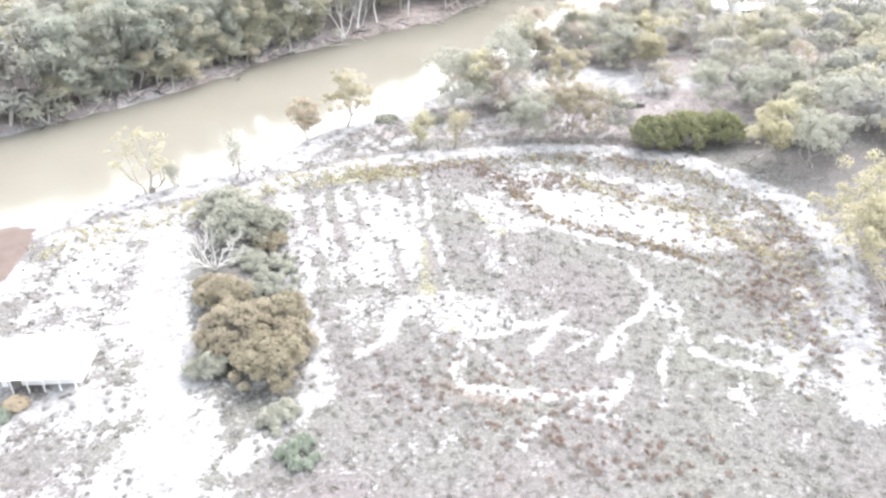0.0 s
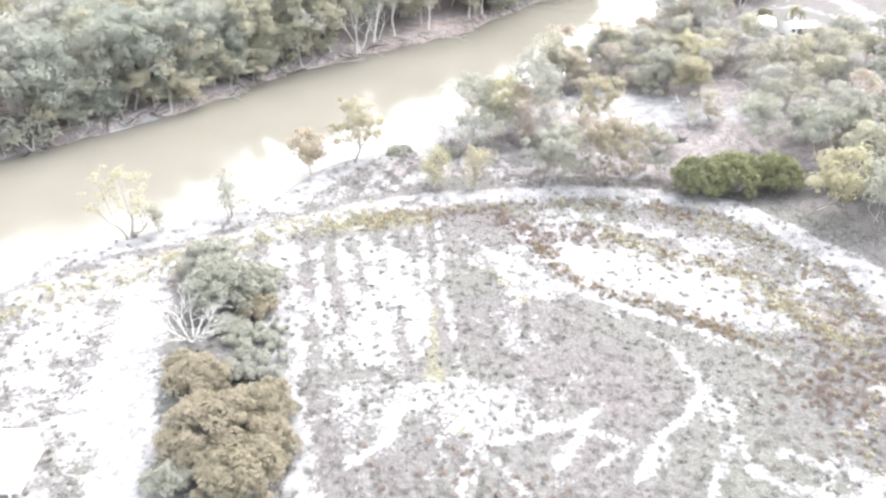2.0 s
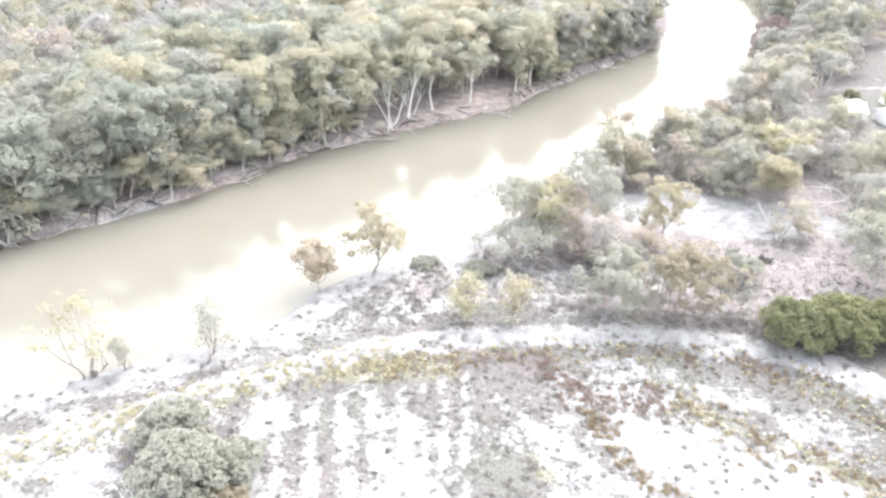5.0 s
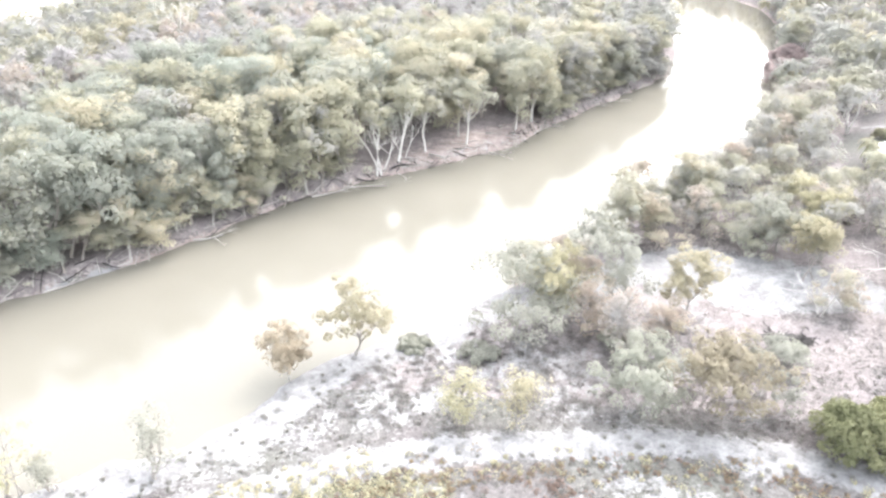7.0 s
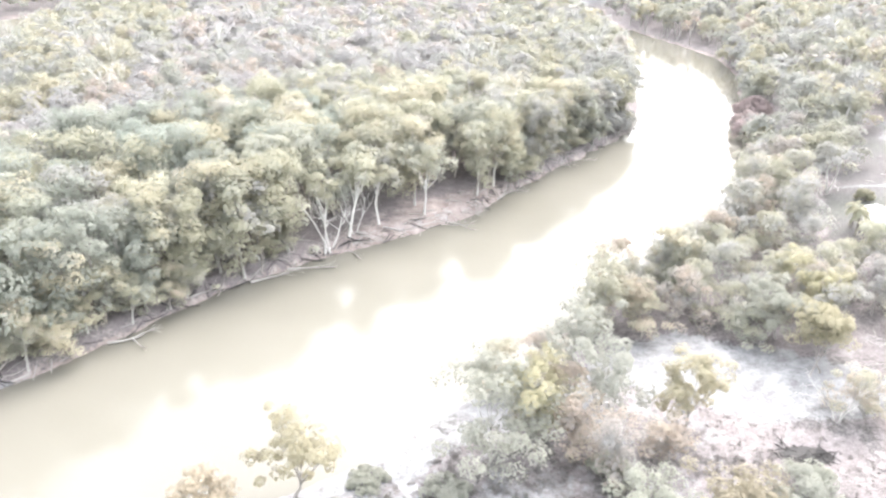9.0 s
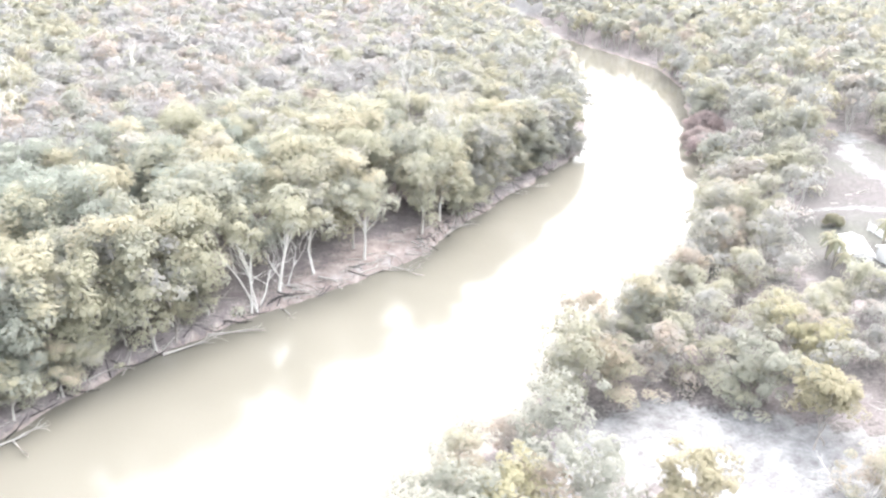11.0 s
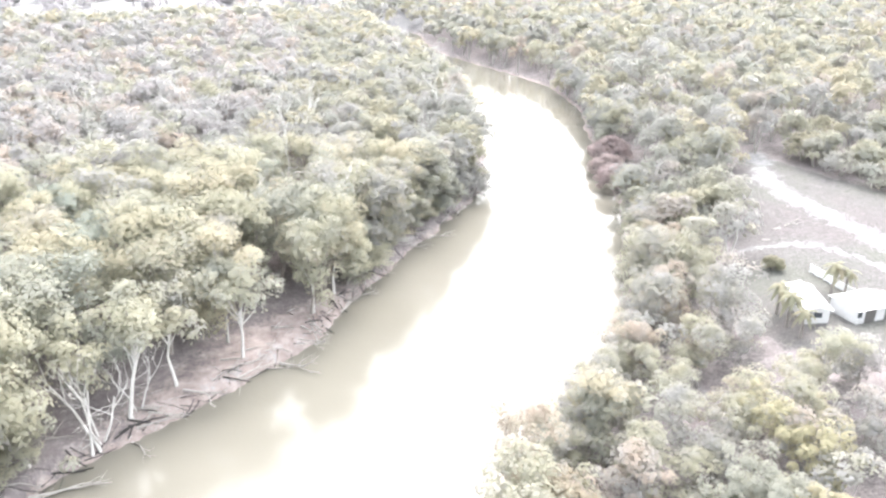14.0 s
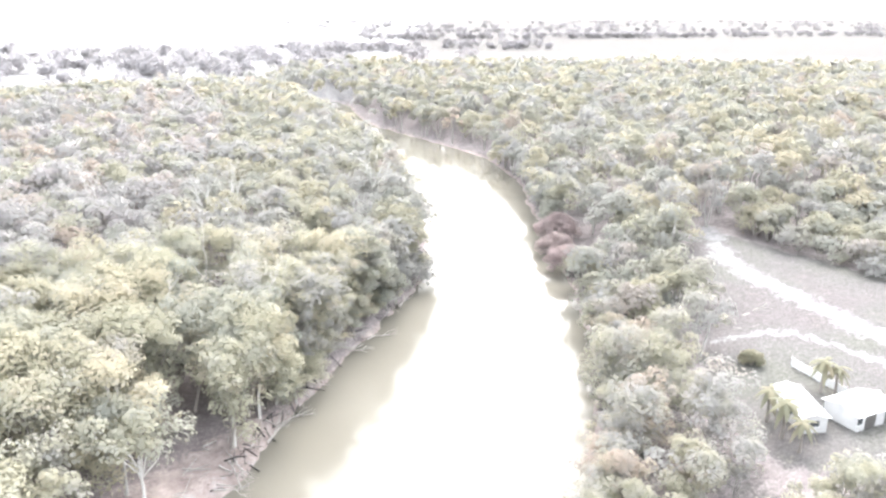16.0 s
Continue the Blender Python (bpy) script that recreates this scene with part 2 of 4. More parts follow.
STREAKS = [[(3.0, 55.8), (7.6, 57.4), (10.7, 58.5), (13.0, 61.0)],
           [(8.2, 53.4), (11.2, 58.6)],
           [(14.5, 53.2), (16.9, 57.1), (19.2, 59.5), (21.0, 61.9)],
           [(19.7, 52.6), (22.1, 56.5), (21.9, 61.1)],
           [(22.8, 53.7), (23.1, 58.0), (22.9, 61.1)],
           [(25.8, 55.8), (29.0, 54.1), (32.7, 52.8)],
           [(2.0, 52.0), (3.0, 55.8), (0.6, 59.2), (0.0, 63.3)],
           [(35.8, 63.0), (36.5, 58.2), (36.5, 53.9)],
           [(39.3, 66.7), (39.3, 59.0)],
           [(1.9, 55.7), (0.8, 51.7), (1.5, 48.7)],
           [(-4.7, 61.2), (-5.0, 55.7), (-7.4, 53.7)],
           [(-11.8, 55.7), (-11.4, 48.0), (-13.1, 45.3)],
           [(2.7, 48.7), (8.4, 47.7), (13.3, 48.7)],
           [(14.0, 52.5), (17.4, 56.6)],
           [(23.0, 53.7), (28.7, 50.9), (33.3, 52.5)],
           [(19.6, 52.5), (18.4, 46.6)],
           [(12.7, 45.3), (16.7, 50.9)],
           [(-15.1, 44.0), (-11.4, 46.0)],
           [(6, 42), (8.1, 45.1)], [(-14, 45.1), (-9.3, 48.5)], [(36, 59), (35.5, 50.7)]]
SAND = [(6, 120), (8, 128), (16, 136), (24, 140), (42, 131), (45, 123), (28, 122.5), (16, 128)]
RED_EARTH = [(-72, 82), (-53, 78.4), (-48.5, 77.5), (-46.5, 71.5), (-46, 62), (-62, 52)]
CLEARING = [(96, 236), (84, 226), (70, 200), (57, 180), (53, 163), (58, 158), (74, 154), (105, 160), (125, 180), (105, 206)]


def inside(x, y, poly):
    """Whether each point lies inside the polygon."""
    odd = np.zeros(np.shape(x), bool)
    for (x0, y0), (x1, y1) in zip(poly, poly[1:] + poly[:1]):
        cross = (y0 > y) != (y1 > y)
        odd ^= cross & (x < (x1 - x0) * (y - y0) / ((y1 - y0) or 1e-9) + x0)
    return odd


def reach(x, y, line, closed=False):
    """Distance of each point from a line of points."""
    best = np.full(np.shape(x), 1e9)
    for (x0, y0), (x1, y1) in zip(line, line[1:] + (line[:1] if closed else [])):
        dx, dy = x1 - x0, y1 - y0
        k = np.clip(((x - x0) * dx + (y - y0) * dy) / (dx * dx + dy * dy + 1e-9), 0, 1)
        best = np.minimum(best, np.hypot(x - x0 - k * dx, y - y0 - k * dy))
    return best


def value_noise(x, y, scale, seed=0):
    x, y = np.asarray(x) / scale + 37.3 * seed, np.asarray(y) / scale + 91.7 * seed
    ix, iy = np.floor(x), np.floor(y)
    fx, fy = x - ix, y - iy
    fx, fy = fx * fx * (3 - 2 * fx), fy * fy * (3 - 2 * fy)

    def rnd(a, b):
        v = np.sin(a * 127.1 + b * 311.7 + seed * 17.0) * 43758.5453
        return v - np.floor(v)
    top = rnd(ix, iy) * (1 - fx) + rnd(ix + 1, iy) * fx
    low = rnd(ix, iy + 1) * (1 - fx) + rnd(ix + 1, iy + 1) * fx
    return top * (1 - fy) + low * fy


def cloud_noise(x, y, scale, seed=0):
    return (value_noise(x, y, scale, seed) * 0.5 + value_noise(x, y, scale / 2.1, seed + 1) * 0.3 + value_noise(x, y, scale / 4.3, seed + 2) * 0.2)


def smooth(a, b, v):
    k = np.clip((v - a) / (b - a), 0, 1)
    return k * k * (3 - 2 * k)


def bank_distance(x, y):
    """Metres from the waterline: plus on land, minus in the river."""
    wob = (cloud_noise(x, y, 5.0, 5) - 0.5) * 2.6
    d = reach(x, y, RIVER, True)
    return np.where(inside(x, y, RIVER), -d, d) + wob


def land_height(x, y):
    x, y = np.asarray(x, float), np.asarray(y, float)
    d = bank_distance(x, y)
    pen = inside(x, y, PENINSULA)
    left = 1.5 * smooth(-0.6, 1.6, d) + 0.7 * smooth(2, 14, d)
    right = 0.45 * smooth(-0.8, 1.5, d) + 0.6 * smooth(1, 12, d) + 2.7 * smooth(22, 62, x) * smooth(4, 26, d)
    levee = 0.55 * np.exp(-(reach(x, y, CURVE_TRACK) / 2.4) ** 2)
    rough = (cloud_noise(x, y, 9.0, 2) - 0.5) * 0.5 + (cloud_noise(x, y, 2.2, 3) - 0.5) * 0.16
    z = np.where(pen, left, right + levee) + rough * smooth(0, 6, d)
    z = z - 0.8 * np.clip(1.25 - np.hypot((x - 31.2) / 4.0, (y - 117.8) / 2.2), 0, 1)
    far = smooth(700, 2600, np.hypot(x, y - 100))
    return np.where(d < -0.6, -0.25 - 1.6 * smooth(0.6, 8, -d), z - 0.12 * smooth(1.0, -0.6, d)) * (1 - far) + 2.0 * far


def height_at(x, y):
    return float(land_height(np.array([x]), np.array([y]))[0])


def land_cover(x, y):
    """Bare, yellow, rust; litter, mud, red: each 0 to 1."""
    d, pen = bank_distance(x, y), inside(x, y, PENINSULA)
    big, mid, small = cloud_noise(x, y, 14, 7), cloud_noise(x, y, 5, 8), cloud_noise(x, y, 1.8, 9)
    field = inside(x, y, FIELD)
    bare = 0.16 + (mid - 0.5) * 0.9 + (small - 0.5) * 0.7
    hedge_x = np.interp(y, [20, 45, 59, 70, 81], [-10, -18, -25, -27.5, -30.5])
    yard = field & (x < hedge_x)
    bare = np.where(yard, 0.56 + (mid - 0.5) * 1.4 + (small - 0.5) * 1.1, bare)
    bare = np.maximum(bare, 1.2 - reach(x, y, YARD_TRACK) / 3.0 + (small - 0.5) * 0.7)
    along = -(x + 16) * 0.972 + -(y - 66) * 0.236
    stripes = 0.58 + 0.34 * np.sin(along * 2 * math.pi / 2.7 + (mid - 0.5) * 2) + (small - 0.5) * 1.7 + (mid - 0.5) * 1.3
    bare = np.where(inside(x, y, ROWS_FIELD), stripes, bare)
    bare = np.maximum(bare, 1.05 - reach(x, y, [(-20.5, 86), (-16.6, 67), (-12, 55), (-10, 48), (-16, 40)]) / 2.0 + (small - 0.5) * 0.6)
    vein = np.abs(cloud_noise(x, y, 11, 21) - 0.5)
    zone = smooth(8, 0, np.abs(y - 56)) * smooth(-6, 2, x) * field
    bare = np.maximum(bare, (0.95 - vein / 0.05) * zone)
    bare = np.maximum(bare, 0.62 * smooth(6, 0, np.abs(y - 60)) * field * (mid + small) * smooth(-4, 3, -np.abs(x + 2) + 9))
    for line, wide in (([(0.6, 87.9), (4.5, 83.5), (11.4, 78.2), (17.6, 74.4), (23.3, 71.6), (26.2, 69.6), (29.4, 66.2)], 1.1), ([(15.2, 73.9), (19.2, 70), (20.7, 67.1), (21.1, 64.5), (22.8, 56)], 0.7),
                       ([(-2.4, 92), (-1.5, 78), (0.5, 66), (2, 57), (6, 50)], 0.7), ([(-5, 93), (-3.4, 80), (-2.6, 68)], 0.7)):
        bare = np.maximum(bare, 0.85 - reach(x, y, line) / wide * 0.9 + (small - 0.5) * 0.9 + (mid - 0.5) * 0.9)
    for line in STREAKS:
        bare = np.maximum(bare, 0.98 - reach(x, y, line) * 1.05 + (small - 0.5) * 0.9 + (mid - 0.5) * 0.7)
    patch = np.where(inside(x, y, PALE_PATCH), 1, -1) * reach(x, y, PALE_PATCH, True)
    bare = np.maximum(bare, 0.62 + np.clip(patch, -4, 2) * 0.2 + (small - 0.5) * 0.7 + (mid - 0.5) * 0.5)
    shore = ~field & ~pen
    around = field & (reach(x, y, PALE_PATCH, True) < 9) & (y > 76)
    bare = np.where(around, bare + 0.30 + (small - 0.5) * 0.5, bare)
    bare = np.where(shore, 0.36 - 0.28 * smooth(16, 30, x) + (mid - 0.5) * 0.9 + (small - 0.5) * 0.5, bare)
    bare = np.where(shore & (d < 4.5) & (y < 126), 0.80 + (mid - 0.5) * 0.9, bare)
    bare = np.where(shore & ((y > 128) | (x > 40)), 0.14 + (mid - 0.5) * 0.8, bare)
    bare = np.where(shore & inside(x, y, SAND), 0.95 + (mid - 0.5) * 0.7 + (small - 0.5) * 0.5, bare)
    bare = np.maximum(bare, 1.45 - reach(x, y, CURVE_TRACK) / 1.5 * 0.8 + (small - 0.5) * 0.5)
    pit = np.hypot((x - 31.2) / 4.0, (y - 117.8) / 2.2)
    clear = inside(x, y, CLEARING)
    bare = np.where(clear, -0.05 + (mid - 0.5) * 0.7, bare)
    for line, wide in (([(97, 236), (93.4, 229.4), (87.8, 216.5), (86.6, 206.1), (87.2, 194.2), (87.4, 182.2), (92, 165)], 3.2), ([(66, 190), (70.3, 189), (76.2, 187.6), (79.1, 182.4), (80.9, 176), (86, 166)], 1.3)):
        bare = np.maximum(bare, 0.88 - reach(x, y, line) / wide * 0.6 + (small - 0.5) * 0.7 + (mid - 0.5) * 0.5)
    bare = np.where(pit < 1.3, 0.0, bare)
    bare = np.where(pen, 0.02 + (mid - 0.5) * 0.3 + 0.32 * np.exp(-((d - 0.9) / 1.1) ** 2) * (small + mid) * (0.2 + 0.8 * np.exp(-((x + 4) / 22) ** 2 - ((y - 176) / 17) ** 2)), bare)
    away = np.hypot(x, y - 100)
    plain = smooth(470, 560, y)
    bare = np.maximum(bare, np.clip(plain, 0, 1) * (np.where(x < 150 + 0.3 * (y - 760), 0.75, 0.05) + 0.5 * cloud_noise(x, y, 120, 30)))
    bare = np.where((y > 480) & (x > 150 + 0.3 * np.maximum(-60, y - 760)), -0.15 + 0.3 * cloud_noise(x, y, 400, 31), bare)
    bare = np.where(inside(x, y, RED_EARTH), 0.0, bare)
    yellow = 0.08 + (big - 0.5) * 0.5 + (mid - 0.5) * 0.4
    for line, wide in (([(-44, 71), (-32, 78), (-24, 86), (-14, 90.5), (-5, 92)], 2.4), ([(-3, 74), (-1.5, 64), (1, 58)], 1.2),
                       (OCHRE_BAND, 1.6), ([(4, 80), (7, 76)], 1.2)):
        yellow = np.maximum(yellow, 0.72 - reach(x, y, line) / wide * 0.45 + (mid - 0.5) * 0.9)
    rust = 0.02 + (cloud_noise(x, y, 8, 12) - 0.5) * 0.6
    for line, wide in ((RUST_BAND, 0.7), ([(-8, 93), (-2, 95), (4, 94)], 0.9), ([(5.3, 89.4), (7.1, 91.7), (9.3, 87.6), (12.9, 88.9)], 1.3),
                       ([(31, 79), (37, 71), (36, 60)], 1.6), ([(0, 49), (6, 47)], 1.5), ([(-38, 79), (-33, 83)], 1.2)):
        rust = np.maximum(rust, 0.58 - reach(x, y, line) / wide * 0.45 + (mid - 0.5) * 0.7)
    wooded = ~field & ~clear & (y > 104)
    litter = np.where(pen, 1.0, np.where(wooded, 0.68 + (mid - 0.5) * 0.9, 0.0)) * (1 - smooth(700, 1000, away))
    litter = np.maximum(litter, np.where(clear, 0.12, 0))
    litter = np.where(pit < 1.25, 1.2, litter)
    open_bank = np.exp(-((x + 4) / 22) ** 2 - ((y - 176) / 17) ** 2)
    mud = np.where(pen, 0.30 + 0.95 * open_bank - d / 10.0, 0.8 - d / 2.0)
    red = np.where(inside(x, y, RED_EARTH), 1.1, 0.0)
    return [np.clip(v, 0, 1.2) for v in (bare, yellow, rust, litter, mud, red)]


# ---- mesh helpers ----
def mesh_of(name, verts, faces, mats=(), index=None, flat=False):
    """A mesh from arrays: faces all of one size."""
    verts, faces = np.asarray(verts, np.float32), np.asarray(faces, np.int32)
    me = bpy.data.meshes.new(name)
    k = faces.shape[1]
    me.vertices.add(len(verts)), me.loops.add(faces.size), me.polygons.add(len(faces))
    me.vertices.foreach_set("co", verts.ravel())
    me.loops.foreach_set("vertex_index", faces.ravel())
    me.polygons.foreach_set("loop_start", np.arange(0, faces.size, k, dtype=np.int32))
    me.polygons.foreach_set("use_smooth", np.full(len(faces), not flat))
    for m in mats:
        me.materials.append(m)
    if index is not None:
        me.polygons.foreach_set("material_index", np.asarray(index, np.int32))
    me.update(calc_edges=True)
    return me


def part(name, me, parent, label=""):
    ob = new(name, me)
    ob.parent = parent
    return tagged(ob, label)


def thing(name, label, category, group="", kind="", at=None):
    ob = new(name)
    ob.empty_display_size = 0.3
    if at is not None:
        ob.matrix_basis = at
    return tagged(ob, label, category, group, kind)


class Tubes:
    """Collects tapered tubes along lines of points, and boxes, all in quads."""

    def __init__(self, sides=6):
        self.v, self.f, self.sides = [], [], sides

    def add(self, pts, radii):
        pts = [Vector(p) for p in pts]
        n, base = (self.sides if max(radii) > 0.12 else 4), len(self.v)
        for i, p in enumerate(pts):
            way = (pts[min(i + 1, len(pts) - 1)] - pts[max(i - 1, 0)]).normalized()
            u = way.orthogonal().normalized()
            w = way.cross(u)
            for k in range(n):
                a = 2 * math.pi * k / n
                self.v.append(p + (u * math.cos(a) + w * math.sin(a)) * radii[i])
        for i in range(len(pts) - 1):
            for k in range(n):
                a, b = base + i * n + k, base + i * n + (k + 1) % n
                self.f.append((a, b, b + n, a + n))
        return self

    def mesh(self, name, mat):
        return mesh_of(name, [tuple(v) for v in self.v], self.f, [mat])


def box_mesh(name, lo, hi, mat, bevel=0.02):
    bm = bmesh.new()
    bmesh.ops.create_cube(bm, size=1.0, matrix=Matrix.Translation([(a + b) / 2 for a, b in zip(lo, hi)]) @ Matrix.Diagonal([b - a for a, b in zip(lo, hi)] + [1]))
    if bevel:
        bmesh.ops.bevel(bm, geom=bm.edges[:], offset=bevel, segments=1, affect='EDGES')
    me = bpy.data.meshes.new(name)
    bm.to_mesh(me), bm.free()
    me.materials.append(mat)
    return me


def sprays(rng, clumps, per, size, flat=0.85, up=0.6, ruffle=0.25, heart=None, lift=0.9):
    """Leaf sprays, small uneven triangles in space, on clumps given as rows of x, y, z, radius."""
    clumps = np.asarray(clumps, float)
    c = np.repeat(clumps, per, axis=0)
    n = len(c)
    d = rng.normal(size=(n, 3))
    d[:, 2] = np.where(rng.random(n) < up, np.abs(d[:, 2]), d[:, 2])
    d /= np.linalg.norm(d, axis=1)[:, None]
    pos = c[:, :3] + d * (c[:, 3] * (0.58 + 0.5 * rng.random(n) ** 0.5))[:, None] * np.array([1, 1, flat])
    nor = d + rng.normal(size=(n, 3)) * ruffle
    if heart is not None:  # sprays also face out from the heart of the crown
        out = pos - np.asarray(heart, float)
        nor += 0.5 * out / np.maximum(0.1, np.linalg.norm(out, axis=1))[:, None]
    nor[:, 2] += lift
    nor /= np.linalg.norm(nor, axis=1)[:, None]
    u = np.cross(nor, rng.normal(size=(n, 3)))
    u /= np.linalg.norm(u, axis=1)[:, None]
    w = np.cross(nor, u)
    s = (size * (0.6 + 0.8 * rng.random(n)))[:, None]
    k = rng.uniform(-0.35, 0.35, n)[:, None]
    v = np.stack([pos + u * s, pos - u * s * 0.6 + w * s * (0.6 + k), pos - u * s * 0.6 - w * s * (0.6 - k)], axis=1).reshape(-1, 3)
    f = np.arange(3 * n, dtype=np.int32).reshape(-1, 3)
    return v, f


# ---- trees and bushes ----
def gum_form(rng, tall, wide, limbs, per_limb, clump, lean=0.06, fork=0.4, stems=1, low=0.42):
    """Limb lines with radii, and leaf clumps, of a eucalypt."""
    lines, clumps = [], []
    for s in range(stems):
        ox, oy = (rng.normal(0, 0.35, 2) if stems > 1 else (0, 0))
        tilt = rng.normal(0, lean + 0.12 * (stems > 1), 2) * tall
        top = np.array([ox + tilt[0], oy + tilt[1], tall * fork * rng.uniform(0.85, 1.15)])
        r0 = 0.014 * tall / math.sqrt(stems)
        mid = top * 0.5 + rng.normal(0, 0.02 * tall, 3) * (1, 1, 0)
        lines.append(([(ox, oy, -0.5), (ox, oy, 0.4), mid, top], [r0 * 1.7, r0 * 1.15, r0 * 0.85, r0 * 0.7]))
        a0 = rng.uniform(0, 6.28)
        for k in range(max(2, limbs // stems)):
            a = a0 + k * 6.28 * stems / limbs + rng.normal(0, 0.25)
            out = wide / 2 * rng.uniform(0.4, 0.78) * (0.3 if k == 0 else 1)
            end = np.array([top[0] + out * math.cos(a), top[1] + out * math.sin(a), tall * (rng.uniform(0.86, 0.93) if k == 0 else rng.uniform(low, 0.84))])
            start = mid + (top - mid) * rng.uniform(0.2, 1.0)
            bend = start * 0.45 + end * 0.55 + np.array([math.cos(a), math.sin(a), -0.3]) * out * 0.2
            lines.append(([start, bend, end], [r0 * 0.55, r0 * 0.32, r0 * 0.12]))
            for _ in range(per_limb):
                off = rng.normal(size=3) * (wide * 0.15, wide * 0.15, tall * 0.085)
                r = clump * rng.uniform(0.65, 1.3)
                p = end + off
                p[2] = min(p[2], tall - r * 0.8)
                clumps.append((*p, r))
                if rng.random() < 0.3:
                    lines.append(([bend, (bend + p) / 2 + rng.normal(0, 0.2, 3), p], [r0 * 0.22, r0 * 0.15, r0 * 0.07]))
    return lines, clumps


def tree_thing(name, label, category, group, form, leaf, bark, rng, per=60, size=0.34, sides=6, shaggy=False):
    lines, clumps = form
    tubes = Tubes(sides)
    for pts, radii in lines:
        tubes.add(pts, radii)
    ob = thing(name, label, category, group)
    part("trunk", tubes.mesh("trunk", bark), ob)
    if clumps:
        mid = np.mean([c[:3] for c in clumps], axis=0)
        v, f = sprays(rng, clumps, per, size, ruffle=0.75) if shaggy else sprays(rng, clumps, per, size, ruffle=0.28, heart=mid - np.array([0, 0, 1.2]))
        part("crown", mesh_of("crown", v, f, [leaf]), ob)
    return ob


def bare_branches(rng, p, way, length, radius, depth, lines):
    end = p + way * length
    mid = (p + end) / 2 + Vector(rng.normal(0, 0.06, 3)) * length
    lines.append(([p, mid, end], [radius, radius * 0.8, radius * 0.55]))
    if depth:
        for _ in range(3):
            turn = (way + Vector(rng.normal(0, 0.45, 3)) + Vector((0, 0, 0.12))).normalized()
            bare_branches(rng, mid.lerp(end, rng.uniform(0.3, 1.0)), turn, length * rng.uniform(0.55, 0.8), radius * 0.5, depth - 1, lines)


def bush_clumps(rng, wide, tall, count, clump):
    out = []
    for _ in range(count):
        a, q = rng.uniform(0, 6.28), rng.random() ** 0.6
        h = tall * (0.30 + 0.62 * math.sqrt(max(0, 1 - q * q)) * rng.uniform(0.55, 1.0)) - clump * 0.5
        out.append((q * wide / 2 * math.cos(a), q * wide / 2 * math.sin(a), max(clump * 0.5, h), clump * rng.uniform(0.7, 1.3)))
    return out


def bush_form(rng, wide, tall, count, clump):
    lines = []
    for k in range(6):
        a = k * 1.05 + rng.normal(0, 0.2)
        e = np.array([math.cos(a) * wide * 0.3, math.sin(a) * wide * 0.3, tall * 0.75])
        lines.append(([(0, 0, -0.3), e * (0.35, 0.35, 0.45), e], [0.012 * tall + 0.03, 0.03 + 0.006 * tall, 0.015]))
    return lines, bush_clumps(rng, wide, tall, count, clump)


def stand(ob, x, y, turn=0.0, scale=1.0, high=None):
    """The pose of a plant that stands on the land there."""
    return Matrix.Translation((x, y, height_at(x, y) - 0.05)) @ Matrix.Rotation(turn, 4, 'Z') @ Matrix.Diagonal((scale, scale, high or scale, 1))


# ---- the land and the river ----
def spaced(lo, hi, fine_lo, fine_hi, fine, step, far):
    mid = list(np.arange(fine_lo, fine_hi, fine))
    up, down = [fine_hi], [fine_lo - fine]
    s = step
    while up[-1] < hi:
        up.append(up[-1] + s)
        s = min(s * (1.0 if up[-1] < fine_hi + 160 else 1.09), far)
    s = step
    while down[-1] > lo:
        down.append(down[-1] - s)
        s = min(s * (1.0 if down[-1] > fine_lo - 30 else 1.12), far)
    return np.array(down[::-1] + mid + up)


def build_land():
    xs = spaced(-4700, 4700, -48, 50, 0.55, 1.4, 260)
    ys = spaced(-900, 4900, 34, 102, 0.55, 1.4, 260)
    gx, gy = np.meshgrid(xs, ys)
    x, y = gx.ravel(), gy.ravel()
    z = land_height(x, y)
    w, h = len(xs), len(ys)
    i = (np.arange(h - 1)[:, None] * w + np.arange(w - 1)[None, :]).ravel()
    me = mesh_of("ground", np.stack([x, y, z], axis=1), np.stack([i, i + 1, i + 1 + w, i + w], axis=1), [ground_material()])
    cols = land_cover(x, y)
    for name, three in (("cover", cols[:3]), ("place", cols[3:])):
        at = me.attributes.new(name, 'FLOAT_COLOR', 'POINT')
        at.data.foreach_set("color", np.stack([*three, np.ones_like(x)], axis=1).astype(np.float32).ravel())
    tagged(new("ground", me), "pale dry clay flats with grey weeds, rust and yellow patches", "ground", "", "structure")
    me = mesh_of("water", [(-700, -300, 0), (700, -300, 0), (700, 900, 0), (-700, 900, 0)], [(0, 1, 2, 3)], [water_material()])
    tagged(new("water", me), "calm silty olive-tan river reflecting a white sky", "river", "", "structure")


build_land()

# ---- the woods ----
rng = np.random.default_rng(7)


def scatter(x0, x1, y0, y1, space):
    gx, gy = np.meshgrid(np.arange(x0, x1, space), np.arange(y0, y1, space))
    x = gx.ravel() + rng.uniform(-0.42, 0.42, gx.size) * space
    y = gy.ravel() + rng.uniform(-0.42, 0.42, gx.size) * space
    return x, y


